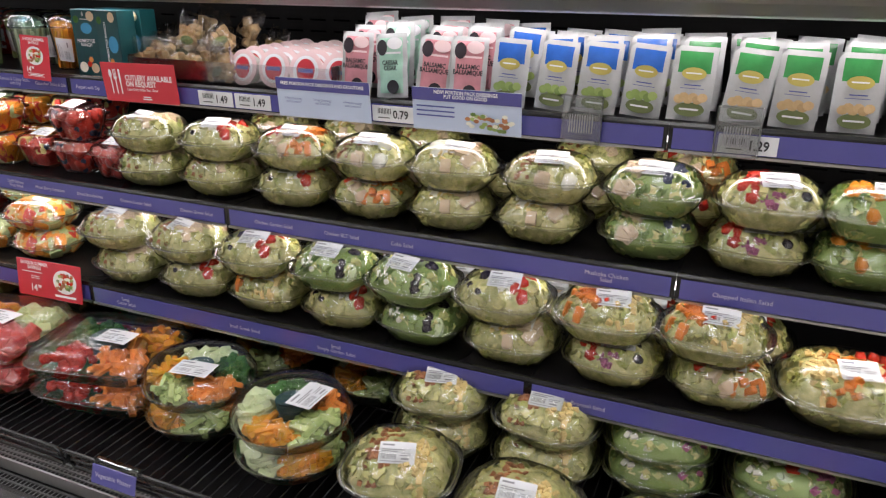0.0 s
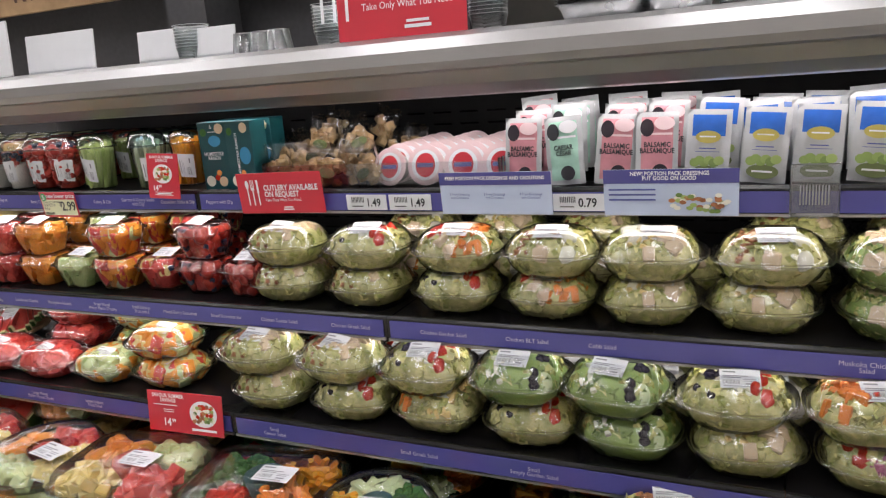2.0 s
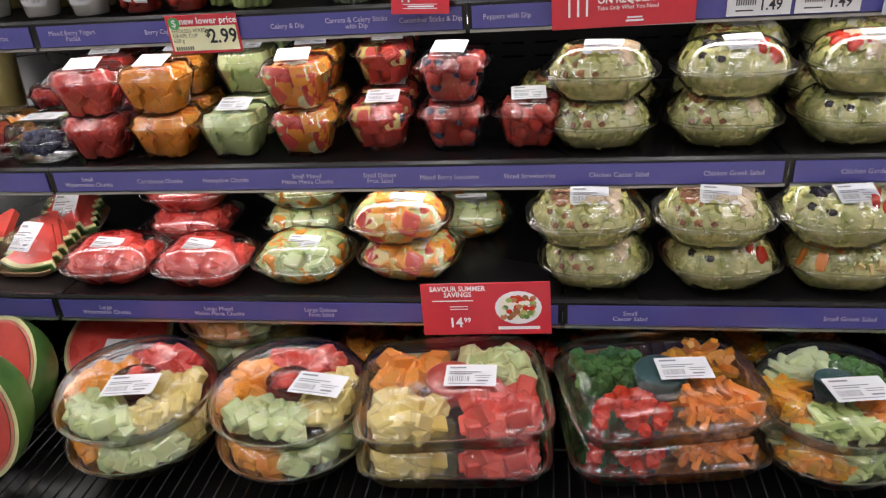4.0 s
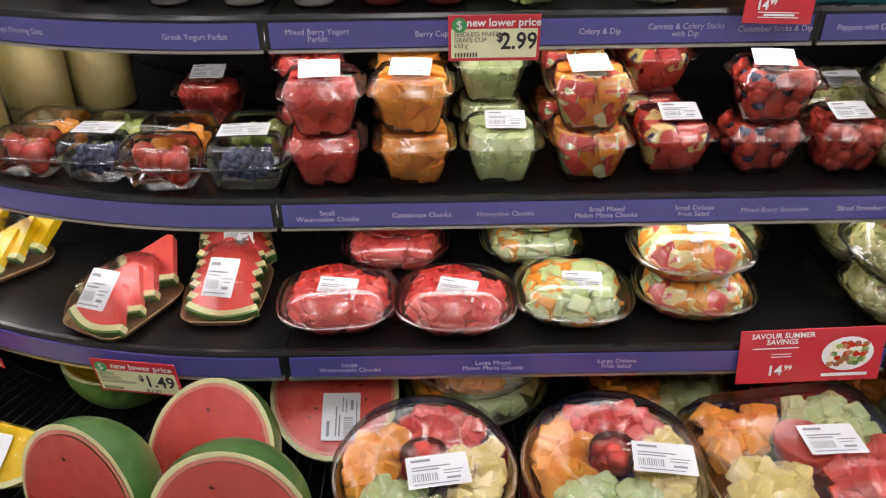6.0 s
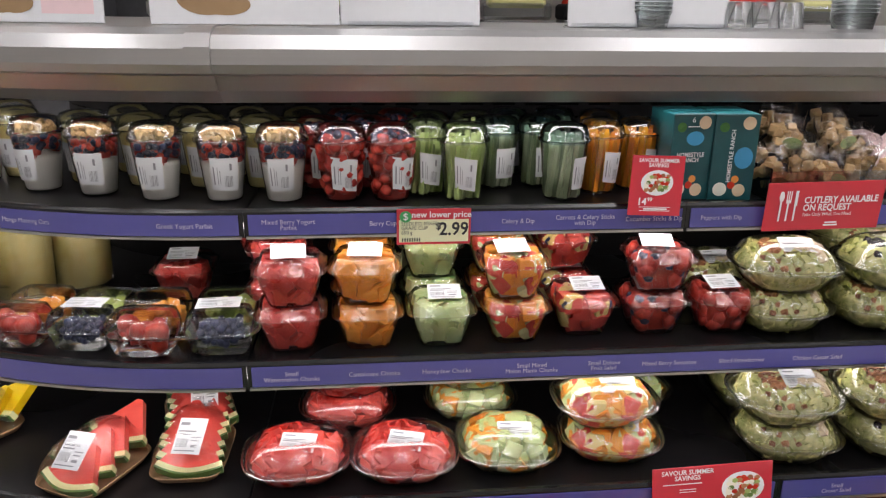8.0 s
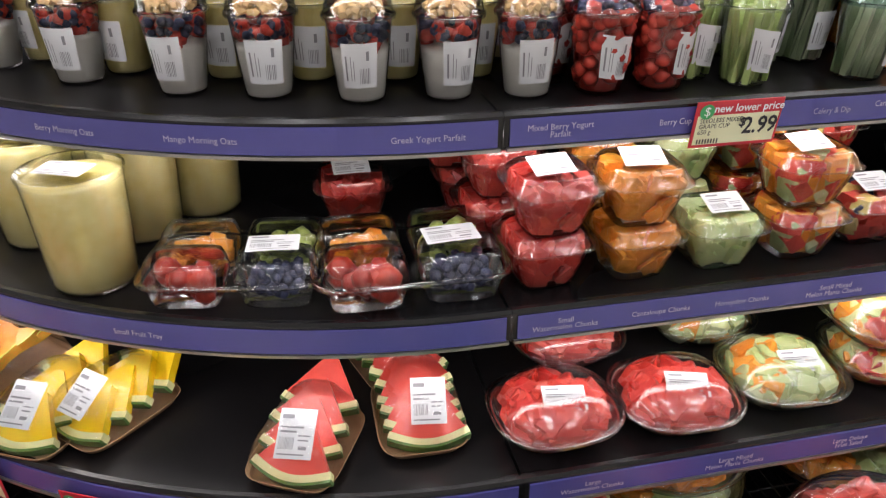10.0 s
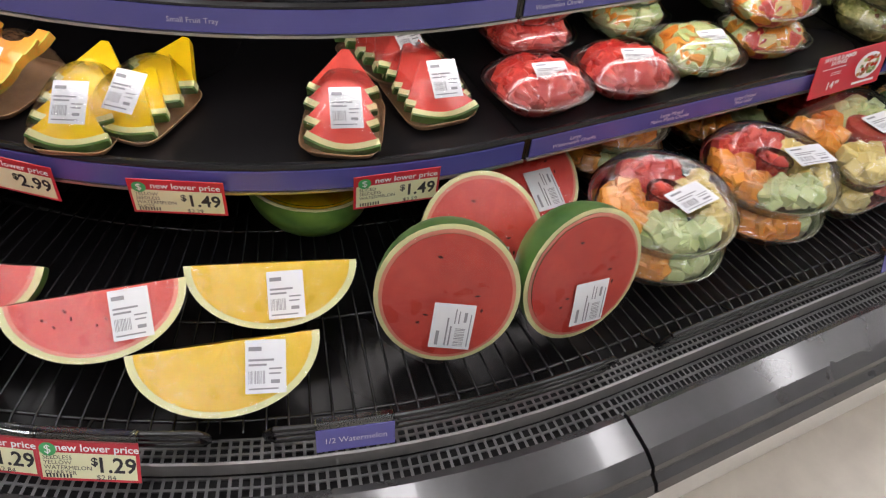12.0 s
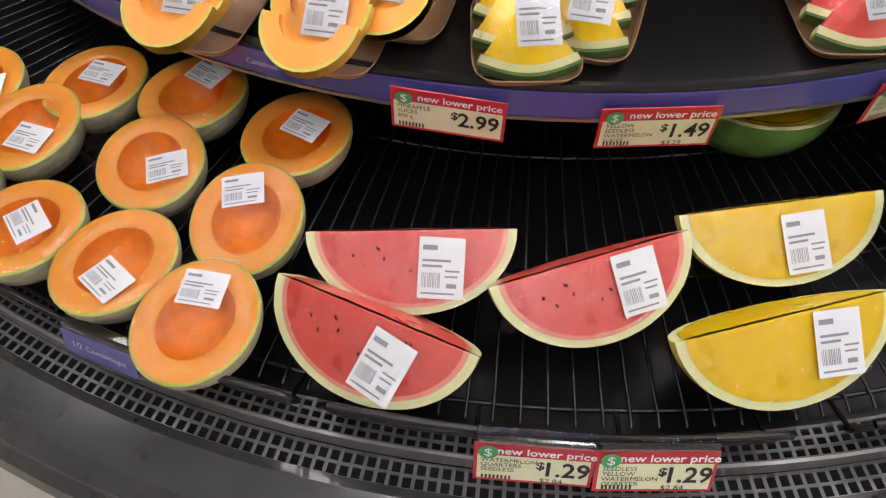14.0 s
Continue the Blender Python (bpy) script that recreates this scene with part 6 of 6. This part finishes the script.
M["foil"] = mat("aluminium_foil", (0.72, 0.73, 0.75), 0.25, metal=0.95, var=0.08, bump=0.2, scale=60)
place(stack_of("stack of silver foil pans", 8, 0.18, 0.15, 0.03, 0.0055, "foil", "foil pans"), 1.695, 0.16, ZT)
f2 = stack_of("upturned silver foil pan", 1, 0.18, 0.15, 0.05, 0.0055, "foil", "foil pan")
f2.matrix_basis = pose(1.695, 0.16, ZT + 0.122, 180, 0, 0)
place(stack_of("low stack of silver foil pans", 2, 0.12, 0.1, 0.03, 0.0055, "foil", "foil pans"), 1.83, 0.13, ZT)
for i, (x, n) in enumerate(((1.945, 8), (2.06, 7), (2.21, 11), (2.37, 9), (0.72, 8), (1.11, 9), (1.47, 12))):
    place(stack_of("stack of clear plastic lids and tubs", n, 0.115 if i < 4 else 0.07, 0.11 if i < 4 else 0.07, 0.03, 0.007, "plastic_frost", "plastic tubs"), x, 0.15 if i < 4 else 0.12, ZT)
for i, x in enumerate((0.88, 0.93, 0.975)):
    r = root("clear_cup", "small clear plastic cup turned upside down", "cup", "clear cups on the canopy")
    loft("cup", [(0.032, 0.032, 0.0), (0.03, 0.03, 0.002), (0.024, 0.024, 0.045), (0.02, 0.02, 0.046)], M["plastic_frost"], r, n=20, bottom=False)
    place(r, x, 0.11, ZT)
for u_, w, h, d in ((-0.40, 0.27, 0.14, 0.06), (0.02, 0.30, 0.14, 0.05)):
    r = root("poster_stand", "white printed food poster standing on the canopy", "poster", "posters on the canopy")
    box("board", w, 0.004, h, (0, 0, h / 2), M["paper"], r, "", 0.001)
    mesh_ob("picture", *merge([disc(-w * 0.2, h * 0.3, w * 0.16, h * 0.2, -0.0026), disc(-w * 0.1, h * 0.22, w * 0.13, h * 0.12, -0.0028)]), M["wood"], r, "printed wooden board")
    mesh_ob("picture_pink", *quad_list([(w * 0.08, h * 0.1, w * 0.44, h * 0.7)], -0.0026), M["pink_lid" if u_ < -0.2 else "paper"], r)
    r.matrix_basis = Matrix.Translation(pt(u_, R3 - d, ZT)) @ pose(0, 0, 0, 0, 0, turn(u_)) @ pose(0, 0, 0, -4, 0, 0)
r = root("hanging_card", "white recipe card hanging on the canopy front", "card")
box("card", 0.075, 0.002, 0.105, (0, 0, -0.05), M["paper"], r)
mesh_ob("picture", *merge([disc(-0.018, -0.024, 0.013, 0.011, -0.0016), disc(0.015, -0.024, 0.015, 0.014, -0.0016), disc(0.012, -0.036, 0.018, 0.005, -0.002)]), M["tan_print"], r)
mesh_ob("small_print", *quad_list([(-0.03, -0.055, 0.03, -0.05)] + [(-0.03, -0.064 - 0.007 * i, 0.028, -0.061 - 0.007 * i) for i in range(4)], -0.0016), M["grey_ink"], r)
hang(r, u_of(-0.42, -0.02), R3 + 0.052, 1.515, 0)

# ---- kitchen behind the case ----
for x0, x1 in ((-5.0, -1.22), (-0.9, 0.36)):
    r = root("wooden_wall_sign", "pale wooden wall sign with dark printed food words", "wall sign", "wooden signs")
    n = 5
    for i in range(n):
        box("plank", x1 - x0, 0.03, 0.196, ((x0 + x1) / 2, 2.2, 2.1 + 0.2 * i), M["wood"], r, "", 0.004)
    for j, s in enumerate(("OAT", "RYE")[: 2 if x1 - x0 > 2 else 0]):
        text(r, s, 0.2, x0 + 2.0 + 0.62 * j if x0 < -2 else x0 + 0.3 + 0.6 * j, 2.178, 2.14, M["brown_ink"], squeeze=1.0, bold=0.02)
slab("pillar", -1.2, -0.92, 2.1, 2.4, 0, 4.2, M["dark_wall"], "dark grey painted column", "column")
slab("wall_kitchen", -6, 0.5, 2.5, 2.6, 0, 4.2, M["dark_wall"], "dark recessed wall behind the wooden signs", "wall")
hood = root("range_hood", "stainless steel kitchen hood", "range hood")
part("hood_body", box_bm(3.2, 0.9, 2.3, (2.3, 2.2, 3.06), 0.01), M["steel"], hood)
box("hood_lip", 3.24, 0.05, 0.05, (2.3, 1.74, 1.92), M["edge"], hood, "", 0.004)
cnt = root("work_counter", "stainless steel kitchen work counter", "counter")
box("worktop", 5.6, 0.7, 0.05, (2.2, 1.9, 1.2), M["steel"], cnt, "", 0.005)
box("cabinet", 5.5, 0.6, 1.17, (2.2, 1.95, 0.588), M["white_panel"], cnt, "", 0.005)
rg = random.Random(8)
for i in range(9):
    r = root("food_tub", "black tray of red packaged meat" if i % 2 else "clear lidded food tub", "food tray", "food trays on the counter")
    box("tray", 0.26, 0.2, 0.06, (0, 0, 0.03), M["matte_black" if i % 2 else "plastic_frost"], r, "", 0.01)
    box("contents", 0.22, 0.16, 0.04, (0, 0, 0.062), M["tomato" if i % 2 else "lettuce"], r, "", 0.012)
    place(r, -0.45 + i * 0.31, 1.75, 1.226, rg.uniform(-6, 6))
    riser = root("tray_riser", "steel riser under a food tray", "riser", "risers on the counter")
    r.location.z += 0.28
    box("shelf", 0.28, 0.22, 0.02, (0, 0, 0.268), M["steel"], riser)
    for sx_ in (-0.12, 0.12):
        box("leg", 0.02, 0.2, 0.258, (sx_, 0, 0.129), M["steel"], riser)
    place(riser, r.location.x, 1.75, 1.226)
